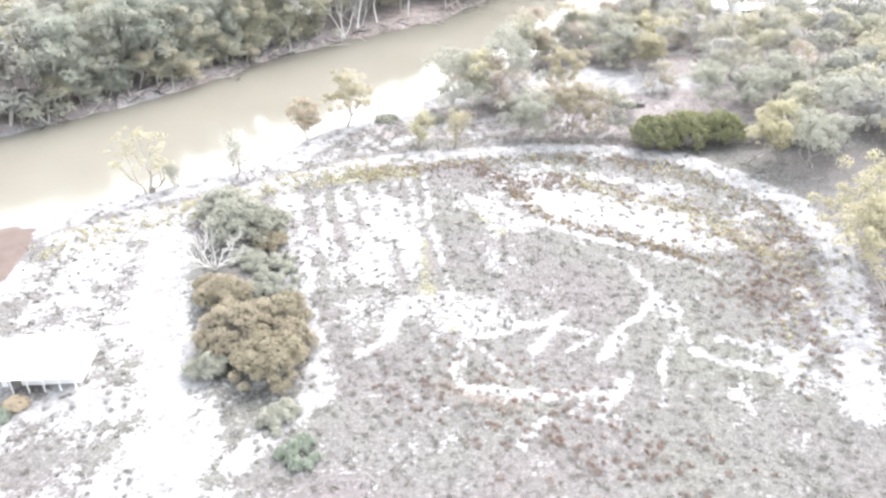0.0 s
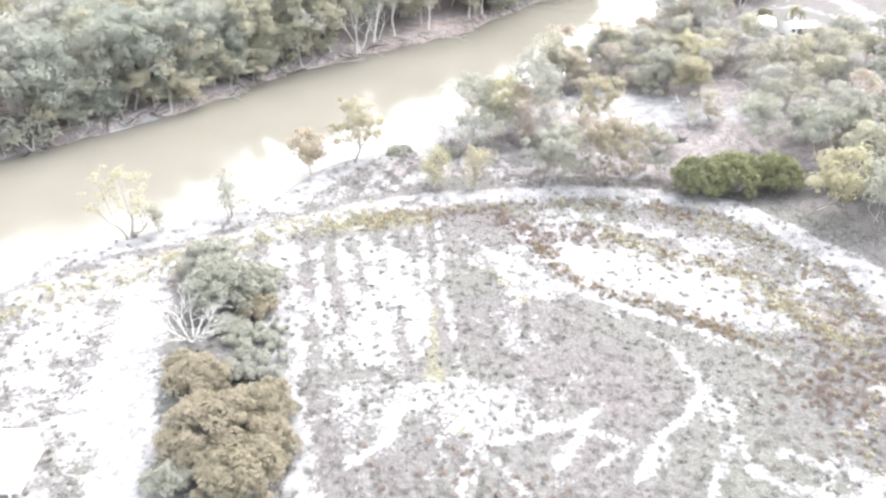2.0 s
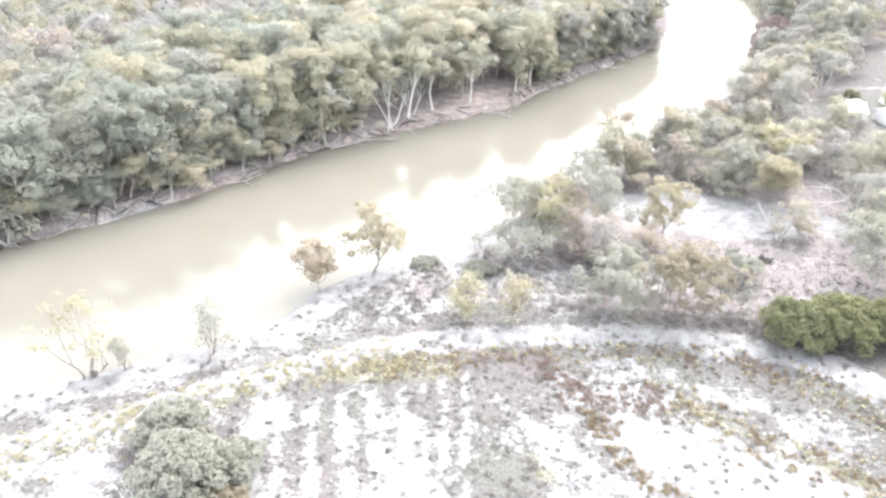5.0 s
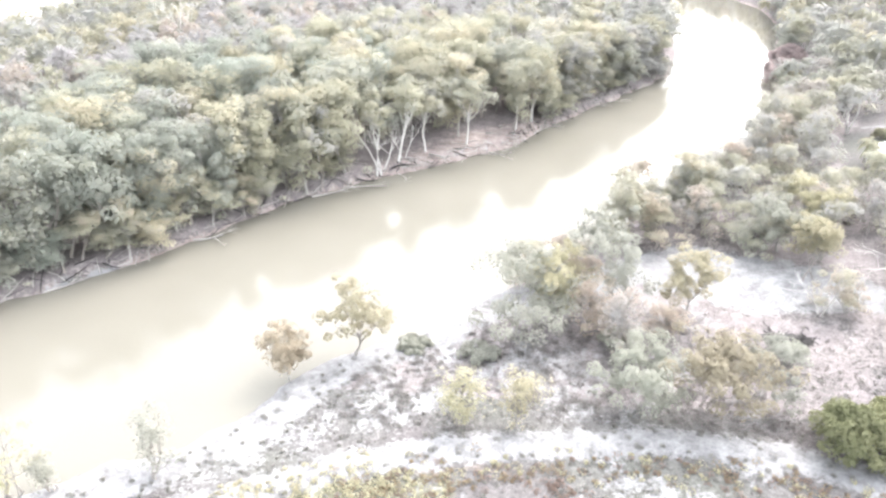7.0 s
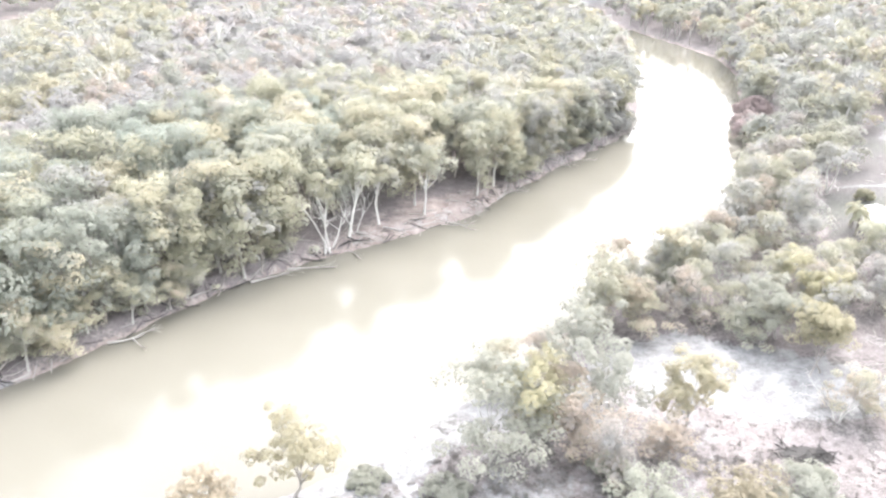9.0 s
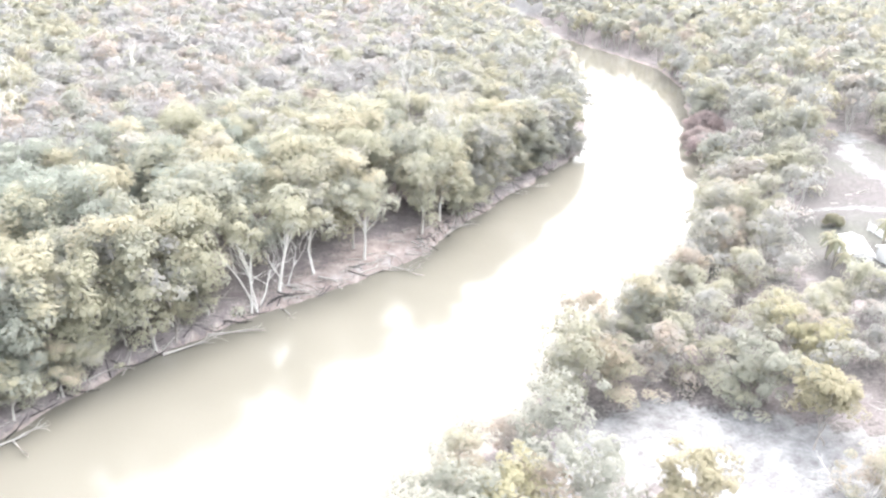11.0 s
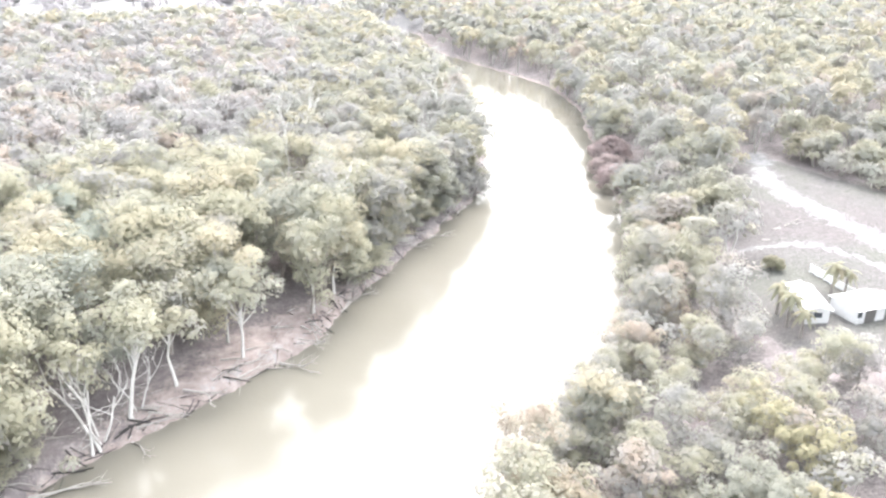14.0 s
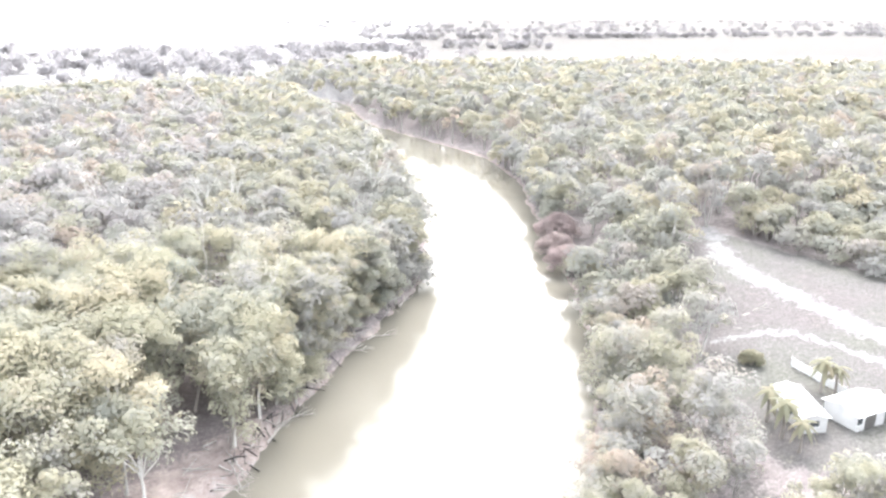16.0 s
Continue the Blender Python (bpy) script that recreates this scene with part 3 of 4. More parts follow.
def woodland():
    """Where the trees of the woods stand, and how tall."""
    sets = []
    x, y = scatter(-175, 60, 100, 500, 5.9)
    d = bank_distance(x, y)
    open_bank = (np.hypot((x + 10) / 22, (y - 170) / 17) < 1) & (d < 8.0)
    keep = inside(x, y, PENINSULA) & (d > 1.2) & (~open_bank | (d > 6) & (cloud_noise(x, y, 9, 40) > 0.55))
    sets.append((x[keep], y[keep], 12.5 + 3.6 * rng.random(keep.sum()) + 2.5 * smooth(340, 400, y[keep])))
    for bank, from_y, to_y, step, back, low, more in ((LEFT_BANK[1:13], 90, 300, 4.4, 2.0, 11.5, 4.5), (RIGHT_BANK[16:28], 141, 330, 4.0, 0.8, 4.6, 2.2), (LEFT_BANK[2:7], 100, 160, 2.6, 0.0, 4.0, 4.5), (LEFT_BANK[9:12], 188, 240, 2.8, 0.3, 4.0, 4.0)):
        px, py = [], []
        for (ax, ay), (bx, by) in zip(bank, bank[1:]):
            length = math.hypot(bx - ax, by - ay)
            for k in np.arange(rng.uniform(0, step), length, step):
                out = back + rng.uniform(0, 2.2)
                px.append(ax + (bx - ax) * k / length - (by - ay) / length * out)
                py.append(ay + (by - ay) * k / length + (bx - ax) / length * out)
        px, py = np.array(px), np.array(py)
        ok = (np.hypot((px - 65) / 8, (py - 238) / 14) > 1) & (py > from_y) & (py < to_y) & ~((np.hypot((px + 11) / 19, (py - 168) / 15) < 1) & (px < 8))
        sets.append((px[ok], py[ok], (low + more * rng.random(ok.sum())) * (1 + 0.7 * smooth(160, 240, py[ok]) * (4.3 < low < 8))))
    for x0, x1, y0, y1, space in ((0, 150, 96, 236, 5.1), (150, 420, 112, 236, 7.5), (40, 420, 236, 520, 7.5)):
        x, y = scatter(x0, x1, y0, y1, space)
        d = bank_distance(x, y)
        keep = ~inside(x, y, PENINSULA) & (d > 1.6) & ~inside(x, y, CLEARING) & ~inside(x, y, SAND) & (x < 130 + 1.0 * (y - 112)) & ((y > 112) | (x > 46))
        keep &= rng.random(len(x)) < 0.27 + 0.62 * np.maximum(np.maximum(smooth(122, 142, y), 0.9 * smooth(40, 50, x)), (d < 9) & (y > 132)) + 0.16 * smooth(190, 220, y)
        keep &= (np.hypot((x - 65) / 8, (y - 238) / 14) > 1) & (np.hypot(x - 30.5, y - 116) > 7) & (np.hypot((x - 62) / 14, (y - 164) / 11) > 1)
        beyond = smooth(84, 100, x[keep]) * smooth(250, 225, y[keep])
        sets.append((x[keep], y[keep], (4.6 + 3.2 * rng.random(keep.sum())) * (1 + 0.5 * smooth(140, 170, y[keep]) + 0.5 * smooth(200, 245, y[keep])) * (1 - 0.42 * beyond)))
    x, y = scatter(-330, 700, 300, 760, 9.0)
    d = bank_distance(x, y)
    far = np.interp(np.degrees(np.arctan2(x, y - 110)), [-50, -24, -16, -5, 3, 8, 60], [520, 480, 350, 380, 460, 560, 600])
    keep = ~inside(x, y, PENINSULA) & (d > 2) & ~((x > 0) & (y < 520) & (x < 420)) & (np.hypot(x, y - 110) < far + 50 * (value_noise(x, y, 60, 3) - 0.5))
    sets.append((x[keep], y[keep], 10 + 5 * rng.random(keep.sum())))
    return [np.concatenate(k) for k in zip(*sets)]


def build_woods():
    x, y, tall = woodland()
    order = np.argsort(np.hypot(x + 2, y - 152))
    near, rest = order[:NEAR_TREES], order[NEAR_TREES:]
    label = ("river gum with grey-green clumped crown on pale forked trunk", "gum tree with thin olive crown and leaning pale trunk",
             "gum tree with broad sage crown above leaf litter")
    kinds = [tree_thing("gum_tree", label[k % 3], "tree", "gum trees along the river",
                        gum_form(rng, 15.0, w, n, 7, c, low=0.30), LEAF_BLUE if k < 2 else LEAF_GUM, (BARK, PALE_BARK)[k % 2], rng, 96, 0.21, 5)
             for k, (w, n, c) in enumerate([(7.4, 7, 1.25), (8.0, 8, 1.25), (7.8, 7, 1.3), (7.0, 7, 1.2), (8.4, 8, 1.3), (7.4, 7, 1.15), (6.8, 6, 1.4), (8.2, 8, 1.2)])]
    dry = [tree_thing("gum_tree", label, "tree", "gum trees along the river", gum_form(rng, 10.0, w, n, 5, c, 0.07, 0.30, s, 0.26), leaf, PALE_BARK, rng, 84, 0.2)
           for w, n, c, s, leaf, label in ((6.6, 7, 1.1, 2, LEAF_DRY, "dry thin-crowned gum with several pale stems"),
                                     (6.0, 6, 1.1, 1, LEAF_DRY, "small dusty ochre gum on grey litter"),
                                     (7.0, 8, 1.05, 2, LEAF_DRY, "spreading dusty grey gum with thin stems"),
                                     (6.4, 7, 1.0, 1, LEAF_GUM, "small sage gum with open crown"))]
    kinds, side = kinds + dry, len(kinds)
    used = set()
    for i in near:
        left = bool(inside(x[i:i + 1], y[i:i + 1], PENINSULA)[0])
        k = side + int(rng.integers(len(dry)))
        if left:  # bluer crowns stand upstream
            k = int(rng.integers(2)) if rng.random() < (0.55 if x[i] < -40 else 0.05) else 2 + int(rng.integers(side - 2))
        wide = tall[i] / (15.0 if left else 10.0)
        m = stand(None, float(x[i]), float(y[i]), rng.uniform(0, 6.28), (max(0.6, wide) if left else max(0.75, min(1.1, wide))) * rng.uniform(0.9, 1.15), wide)
        if k in used:
            copy_thing(kinds[k], m)
        else:
            kinds[k].matrix_basis = stand(None, float(x[i]), float(y[i]))
            used.add(k)
    pen = inside(x, y, PENINSULA)
    deep = pen & (bank_distance(x, y) > 38 + 14 * value_noise(x, y, 18, 50))
    for name, sel, leaf, label in (("river_edge_woods", pen & ~deep, LEAF_WOODS, "dense olive gum woodland along the river bend"),
                                   ("inner_woods", deep, LEAF_DEEP, "dusty grey gum woodland inside the river bend"),
                                   ("far_bank_woods", ~pen, LEAF_WOODS, "dense olive and grey gum woodland spreading to the plain")):
        ids = [i for i in rest if sel[i]]
        lv, lf, count, tubes, tone = [], [], 0, Tubes(4), []
        z = land_height(x[ids], y[ids])
        for i, zi in zip(ids, z):
            away = math.hypot(x[i], y[i] - 110)
            n, per, size = (12, 60, 0.36) if away < 170 else (8, 40, 0.58) if away < 300 else (6, 20, 1.05) if away < 480 else (4, 10, 1.9)
            wide = max(6.2 if away < 200 else 7.6, tall[i] * rng.uniform(0.5, 0.7)) * (1.35 if away > 520 else 1)
            a, q = rng.uniform(0, 6.28, n), rng.random(n) ** 0.5 * wide / 2
            top = tall[i] * (0.34 + 0.61 * np.sqrt(np.maximum(0, 1 - (2 * q / wide) ** 2)) * rng.uniform(0.7, 1.0, n))
            cl = np.stack([x[i] + q * np.cos(a), y[i] + q * np.sin(a), zi + top - 0.8, rng.uniform(1.2, 1.9, n) * (1.5 if away > 330 else 1.25 if away > 170 else 1.0)], axis=1)
            v, f = sprays(rng, cl, per, size, up=0.8, ruffle=0.25, heart=(x[i], y[i], zi + tall[i] * 0.5), lift=0.6)
            lv.append(v), lf.append(f + count), tone.append(np.full(len(v), rng.random()))
            count += len(v)
            if away < 330:
                b = Vector((x[i], y[i], zi - 0.3))
                for _ in range(2):
                    e = b + Vector((rng.normal(0, 1.2), rng.normal(0, 1.2), tall[i] * 0.72))
                    tubes.add([b, b.lerp(e, 0.5) + Vector((rng.normal(0, 0.3), rng.normal(0, 0.3), 0)), e], [0.24, 0.17, 0.08])
        ob = thing(name, label, "woodland", "", "stuff")
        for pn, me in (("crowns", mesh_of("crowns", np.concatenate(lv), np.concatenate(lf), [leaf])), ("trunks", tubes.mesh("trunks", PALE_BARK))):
            tagged(part(pn, me, ob), kind="stuff")
            if pn == "crowns":
                me.attributes.new("tone", 'FLOAT', 'POINT').data.foreach_set("value", np.concatenate(tone).astype(np.float32))


NEAR_TREES = 290
build_woods()


def river_edge_trees():
    """The single trees on the near shore, each at its own place."""
    rows = [  # x, y, height, width, leaf, stems, clumps per limb, what
        (-37.8, 87.6, 8.8, 5.0, LEAF_YELLOW, 4, 2, "thin ochre-leaved sapling cluster on the white shore", 0.5),
        (-27.5, 91.7, 6.4, 3.6, LEAF_GREY, 3, 2, "thin grey-green sapling on the white shore", 0.55),
        (-35.3, 89.3, 3.8, 2.0, LEAF_GREY, 3, 1, "small bare grey sapling on the shore", 0.4),
        (-20.6, 106.0, 6.6, 4.8, LEAF_OCHRE, 1, 4, "ochre-crowned gum leaning over the river edge", 0.85),
        (-14.8, 110.4, 9.4, 6.2, LEAF_YELLOW, 1, 4, "yellow-green gum with airy crown at river edge", 0.85),
        (-3.4, 99.8, 6.0, 3.8, LEAF_YELLOW, 1, 3, "airy yellowish gum sapling beside the curved track", 0.7),
        (1.7, 100.2, 5.6, 3.2, LEAF_YELLOW, 1, 3, "airy yellowish gum sapling with dark base by the track", 0.7),
        (1.1, 115.2, 9.8, 10.0, LEAF_GREY, 2, 9, "broad grey-green gum on grey scrub near the water", 1.2),
        (6.5, 118.5, 8.6, 4.6, LEAF_YELLOW, 2, 6, "yellow-tinged gum beside the water", 1.0),
        (14.0, 124.0, 10.9, 9.5, LEAF_GREY, 2, 7, "grey gum with spreading limbs over pale sand", 1.1),
        (19.5, 119.0, 8.5, 5.0, LEAF_YELLOW, 2, 5, "pale olive gum on pale sand", 0.9),
        (18.6, 104.6, 8.4, 10.0, LEAF_BROWN, 4, 9, "brownish grey thicket of dry gum saplings", 1.0),
        (12.8, 104.0, 7.2, 8.0, LEAF_GREY, 4, 8, "olive grey thicket of gum saplings", 1.0),
        (24.5, 106.5, 6.5, 6.0, LEAF_GREY, 3, 4, "thin grey gum with several bare stems", 0.8),
        (41.1, 92.0, 9.3, 6.5, LEAF_YELLOW, 2, 6, "yellow-green gum with dark trunk beside the track", 1.0),
        (47.8, 89.4, 7.8, 8.0, LEAF_GREY, 3, 6, "sage gum with forked dark trunk on grey ground", 1.0),
        (47.5, 107.0, 7.5, 6.0, LEAF_GREY, 2, 6, "sage gum behind the dark hedge", 1.0),
        (54.0, 97.0, 9.0, 8.5, LEAF_GREY, 3, 7, "spreading sage gum on grey ground", 1.1),
        (58.0, 84.0, 8.0, 7.5, LEAF_DARK, 3, 7, "dark olive gum on grey ground", 1.1),
        (42.3, 58.5, 11.0, 8.5, LEAF_YELLOW, 3, 9, "tall yellow-green gum beside the dry field", 1.1),
        (46.0, 68.0, 10.5, 8.5, LEAF_YELLOW, 3, 8, "tall yellow-green gum beside the dry field", 1.1),
        (32.6, 137.0, 7.7, 7.0, LEAF_GREY, 3, 5, "thin grey gum with pale stems above sand", 0.9),
        (39.1, 140.1, 7.9, 5.6, LEAF_YELLOW, 2, 7, "dense yellow gum among grey scrub", 0.9),
        (43.2, 113.9, 7.0, 8.0, LEAF_GREY, 3, 7, "spreading sage gum near the dark hedge", 1.1),
        (52.0, 112.0, 8.0, 8.0, LEAF_GREY, 3, 6, "spreading grey gum with dead limbs", 1.0),
        (28.2, 112.6, 2.8, 2.8, LEAF_GREY, 3, 4, "small grey gum sapling beside a dark pit", 0.8),
        (27.0, 150.3, 7.6, 8.0, LEAF_GUM, 3, 7, "broad sage gum leaning at the river edge", 1.0),
        (36.0, 130.0, 7.4, 5.0, LEAF_YELLOW, 2, 7, "dense yellow gum above pale sand", 0.9),
        (16.9, 142.4, 7.0, 5.4, LEAF_OCHRE, 3, 7, "ochre gum thicket at the river edge", 1.1),
    ]
    for x, y, tall, wide, leaf, stems, per, label, clump in rows:
        airy = clump < 0.75
        form = gum_form(rng, tall, wide, 10 if airy else 8, per + 3, clump * (1.3 if airy else 0.75), 0.05, 0.3, stems, 0.36)
        if airy:  # wiry saplings show their dark stems
            form = ([(pts, [1.9 * r for r in radii]) for pts, radii in form[0]], form[1])
        ob = tree_thing("gum_tree", label, "tree", "trees on the near shore", form,
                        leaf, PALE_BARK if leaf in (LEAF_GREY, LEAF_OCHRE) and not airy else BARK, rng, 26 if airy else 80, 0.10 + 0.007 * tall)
        ob.matrix_basis = stand(ob, x, y)


river_edge_trees()


def bank_gums():
    """Tall gums with bare white trunks over the open muddy bank."""
    for x, y, tall, wide, lean, label in ((-21.2, 160.6, 13.5, 7.0, 0.09, "white-trunked gum leaning from the muddy bank"), (-18.6, 164.4, 14.5, 6.5, 0.05, "tall gum with slender white trunk on the bank"),
                                          (-14.8, 169.6, 12.5, 6.0, 0.05, "gum with bare white trunk over pink earth"), (-8.0, 174.5, 12.5, 7.0, 0.05, "white-trunked gum over the muddy bank"),
                                          (0.5, 184.0, 12.0, 7.0, 0.06, "white-limbed gum leaning over the river"), (3.5, 189.5, 12.5, 7.0, 0.06, "white-limbed gum leaning over the river"),
                                          (-30.0, 155.5, 13.0, 6.5, 0.08, "gum with forked white trunk at the waterline"), (12.0, 201.5, 13.5, 7.0, 0.06, "white-limbed gum leaning over the river")):
        form = gum_form(rng, tall, wide, 7, 5, 1.15, lean, 0.5, 2 if lean > 0.07 else 1, 0.62)
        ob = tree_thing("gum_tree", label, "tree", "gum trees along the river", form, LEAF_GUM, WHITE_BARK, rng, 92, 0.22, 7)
        ob.matrix_basis = stand(ob, x, y, rng.uniform(0, 6.28))


bank_gums()


def bushes():
    rows = [(-15.0, 50.5, 6.5, 4.0, LEAF_BROWN, "dense olive-brown bush in the hedgerow"), (-18.5, 55.0, 7.5, 4.6, LEAF_BROWN, "dense olive-brown bush in the hedgerow"),
            (-20.5, 51.0, 3.5, 2.2, LEAF_GREY, "low grey bush beside the dry track"),
            (-15.5, 58.5, 5.0, 3.2, LEAF_BROWN, "dry olive-brown bush in the hedgerow"), (-21.5, 61.0, 5.5, 3.4, LEAF_BROWN, "dry olive-brown bush in the hedgerow"),
            (-17.5, 64.0, 5.5, 1.4, LEAF_GREY, "grey leafless-looking bush in the hedgerow"), (-23.6, 63.6, 3.2, 2.0, LEAF_BROWN, "low brown bush beside the dry track"),
            (-23.0, 74.0, 7.5, 5.4, LEAF_GREY, "tall dark grey bush in the hedgerow"), (-26.0, 79.0, 6.0, 4.4, LEAF_GREY, "dark grey bush in the hedgerow"),
            (-19.5, 72.5, 4.0, 1.8, LEAF_BROWN, "olive bush with yellow tips in the hedgerow"), (-13.5, 45.0, 3.6, 1.2, LEAF_GREY, "low grey scrub at the hedge end"),
            (-18.5, 67.8, 5.5, 1.2, LEAF_GREY, "grey leafless-looking bush in the hedgerow"), (-21.0, 69.5, 4.5, 1.3, LEAF_GREY, "grey leafless-looking bush in the hedgerow"), (-20.0, 76.5, 5.0, 2.6, LEAF_GREY, "dark grey bush in the hedgerow"), (-14.0, 54.5, 4.5, 3.0, LEAF_BROWN, "dense olive-brown bush in the hedgerow"),
            (-11.2, 41.5, 3.8, 0.75, LEAF_TEAL, "low blue-green saltbush on bare clay"), (-36.5, 45.3, 1.9, 0.9, LEAF_TEAL, "small teal saltbush by the shed"),
            (-35.5, 46.5, 1.6, 0.9, LEAF_OCHRE, "small rusty bush by the shed"),
            (30.0, 99.6, 7.0, 5.0, LEAF_DARK, "dense dark green bush beside the curved track"), (34.5, 100.0, 7.5, 5.6, LEAF_DARK, "dense dark green bush beside the curved track"),
            (39.5, 100.0, 6.0, 5.0, LEAF_DARK, "dense dark green bush beside the curved track"),
            (68.5, 247.0, 9.0, 6.5, LEAF_RED, "rusty red bush at the river bank"), (64.5, 239.0, 7.5, 5.5, LEAF_RED, "rusty red bush at the river bank"), (62.0, 229.0, 8.0, 5.5, LEAF_RED, "dull red bush at the river bank"),
            (-2.0, 111.0, 4.0, 1.4, LEAF_GREY, "low grey scrub on the shore"),
            (12.0, 113.5, 4.0, 2.4, LEAF_GREY, "round grey bush on pale sand"), (-9.0, 112.5, 3.5, 1.0, LEAF_GREY, "low dark scrub at the water edge"),
            (64.8, 181.5, 2.8, 2.3, LEAF_PALM, "round dark palm-like bush on bare ground")]
    for x, y, wide, tall, leaf, label in rows:
        n = int(16 + wide * tall * 2.0)
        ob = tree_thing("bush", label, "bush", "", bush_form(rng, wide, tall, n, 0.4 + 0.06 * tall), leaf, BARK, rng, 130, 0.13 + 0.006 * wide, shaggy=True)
        ob.matrix_basis = stand(ob, x, y, rng.uniform(0, 6.28))


bushes()


def dead_trees():
    rows = [(-24.4, 67.8, 5.6, 13, 0.9, "bleached dead shrub with bare branches in the hedgerow"), (-21.0, 161.8, 11.5, 3, 0.35, "bleached dead gum on the river bank"),
            (-18.0, 165.5, 9.0, 2, 0.4, "bleached dead gum on the river bank"), (8.0, 205.0, 14.0, 3, 0.45, "bleached dead gum among green crowns"),
            (-38.0, 205.0, 15.0, 3, 0.45, "bleached dead gum among green crowns"), (-62.0, 190.0, 15.0, 3, 0.45, "bleached dead gum among green crowns"),
            (24.0, 238.0, 15.5, 3, 0.5, "bleached dead gum among green crowns"), (6.5, 202.0, 17.5, 4, 0.35, "tall bleached dead gum with spreading limbs"), (35.0, 122.0, 6.5, 3, 0.5, "leafless grey tree among scrub"),
            (46.0, 128.0, 8.0, 3, 0.5, "leafless grey tree among scrub")]
    for x, y in ((-75, 215), (-52, 228), (-90, 240), (-30, 232), (-20, 262), (-68, 262), (2, 250), (-45, 268), (12, 282), (-12, 196), (-84, 180), (-100, 262), (30, 262), (-2, 222)):
        rows.append((x, y, rng.uniform(16.5, 19.0), 3, 0.4, "bleached dead gum among green crowns"))
    for x, y, tall, stems, spread, label in rows:
        lines = []
        for s in range(stems):
            a = 6.28 * s / stems + rng.uniform(0, 1)
            way = Vector((math.cos(a) * spread, math.sin(a) * spread, 1)).normalized()
            bare_branches(rng, Vector((math.cos(a) * 0.15, math.sin(a) * 0.15, -0.3)), way, tall * 0.45, 0.012 * tall, 3, lines)
        ob = tree_thing("dead_tree", label, "dead tree", "", (lines, []), None, WHITE_BARK, rng, sides=5)
        ob.matrix_basis = stand(ob, x, y)


dead_trees()


def palms():
    tubes = Tubes(8).add([(0, 0, -0.3), (0.05, 0, 1.5), (0, 0.05, 3.2), (0.05, 0, 4.4)], [0.26, 0.19, 0.17, 0.2])
    for x, y, s in ((67.1, 172.3, 0.95), (68.3, 171.4, 0.8), (56.4, 166.1, 1.0), (56.1, 163.2, 0.8), (57.3, 169.5, 0.9)):
        ob = thing("palm_tree", "fan palm with dry skirted trunk beside the house", "palm", "palms round the house", at=stand(None, x, y, x, s))
        part("trunk", tubes.mesh("trunk", BARK), ob)
        for k in range(14):
            a, rise = k * 2.4, 0.9 - 0.13 * k
            v, f = [], []
            for i in range(6):
                q = i / 5
                out, up = 1.9 * q, 4.4 + rise * q * 1.6 - 1.5 * q * q
                wide = 0.34 * math.sin(math.pi * (0.12 + 0.85 * q))
                c, sn = math.cos(a), math.sin(a)
                for side, drop in ((-1, -0.12), (0, 0.0), (1, -0.12)):
                    v.append((out * c - side * wide * sn, out * sn + side * wide * c, up + drop * wide * 3))
            for i in range(5):
                for j in range(2):
                    b = i * 3 + j
                    f.append((b, b + 1, b + 4, b + 3))
            part("frond", mesh_of("frond", v, f, [LEAF_PALM]), ob)


palms()


# ---- buildings ----
def gable_roof(name, lx, ly, eave, ridge, over, mat, parent, ribs=0.5):
    """A pitched tin roof, ridge along x, with standing ribs."""
    roof = None
    for side in (-1, 1):
        bm = bmesh.new()
        y0, y1 = side * (ly / 2 + over), 0.0
        z0, z1 = eave - over * (ridge - eave) / (ly / 2), ridge
        n = int((lx + 2 * over) / ribs * 2)
        rows = []
        for k in range(n + 1):
            px, up = -lx / 2 - over + (lx + 2 * over) * k / n, 0.05 * (k % 2)
            rows.append((bm.verts.new((px, y0, z0 + up)), bm.verts.new((px, y1, z1 + up))))
        for (a, c), (d, e) in zip(rows, rows[1:]):
            bm.faces.new((a, d, e, c) if side < 0 else (a, c, e, d))
        bmesh.ops.solidify(bm, geom=bm.faces[:], thickness=0.04)
        me = bpy.data.meshes.new(name)
        bm.to_mesh(me), bm.free()
        me.materials.append(mat)
        roof = part(name, me, parent)
    part("ridge_cap", box_mesh("ridge_cap", (-lx / 2 - over, -0.14, ridge), (lx / 2 + over, 0.14, ridge + 0.09), mat), parent)
    return roof


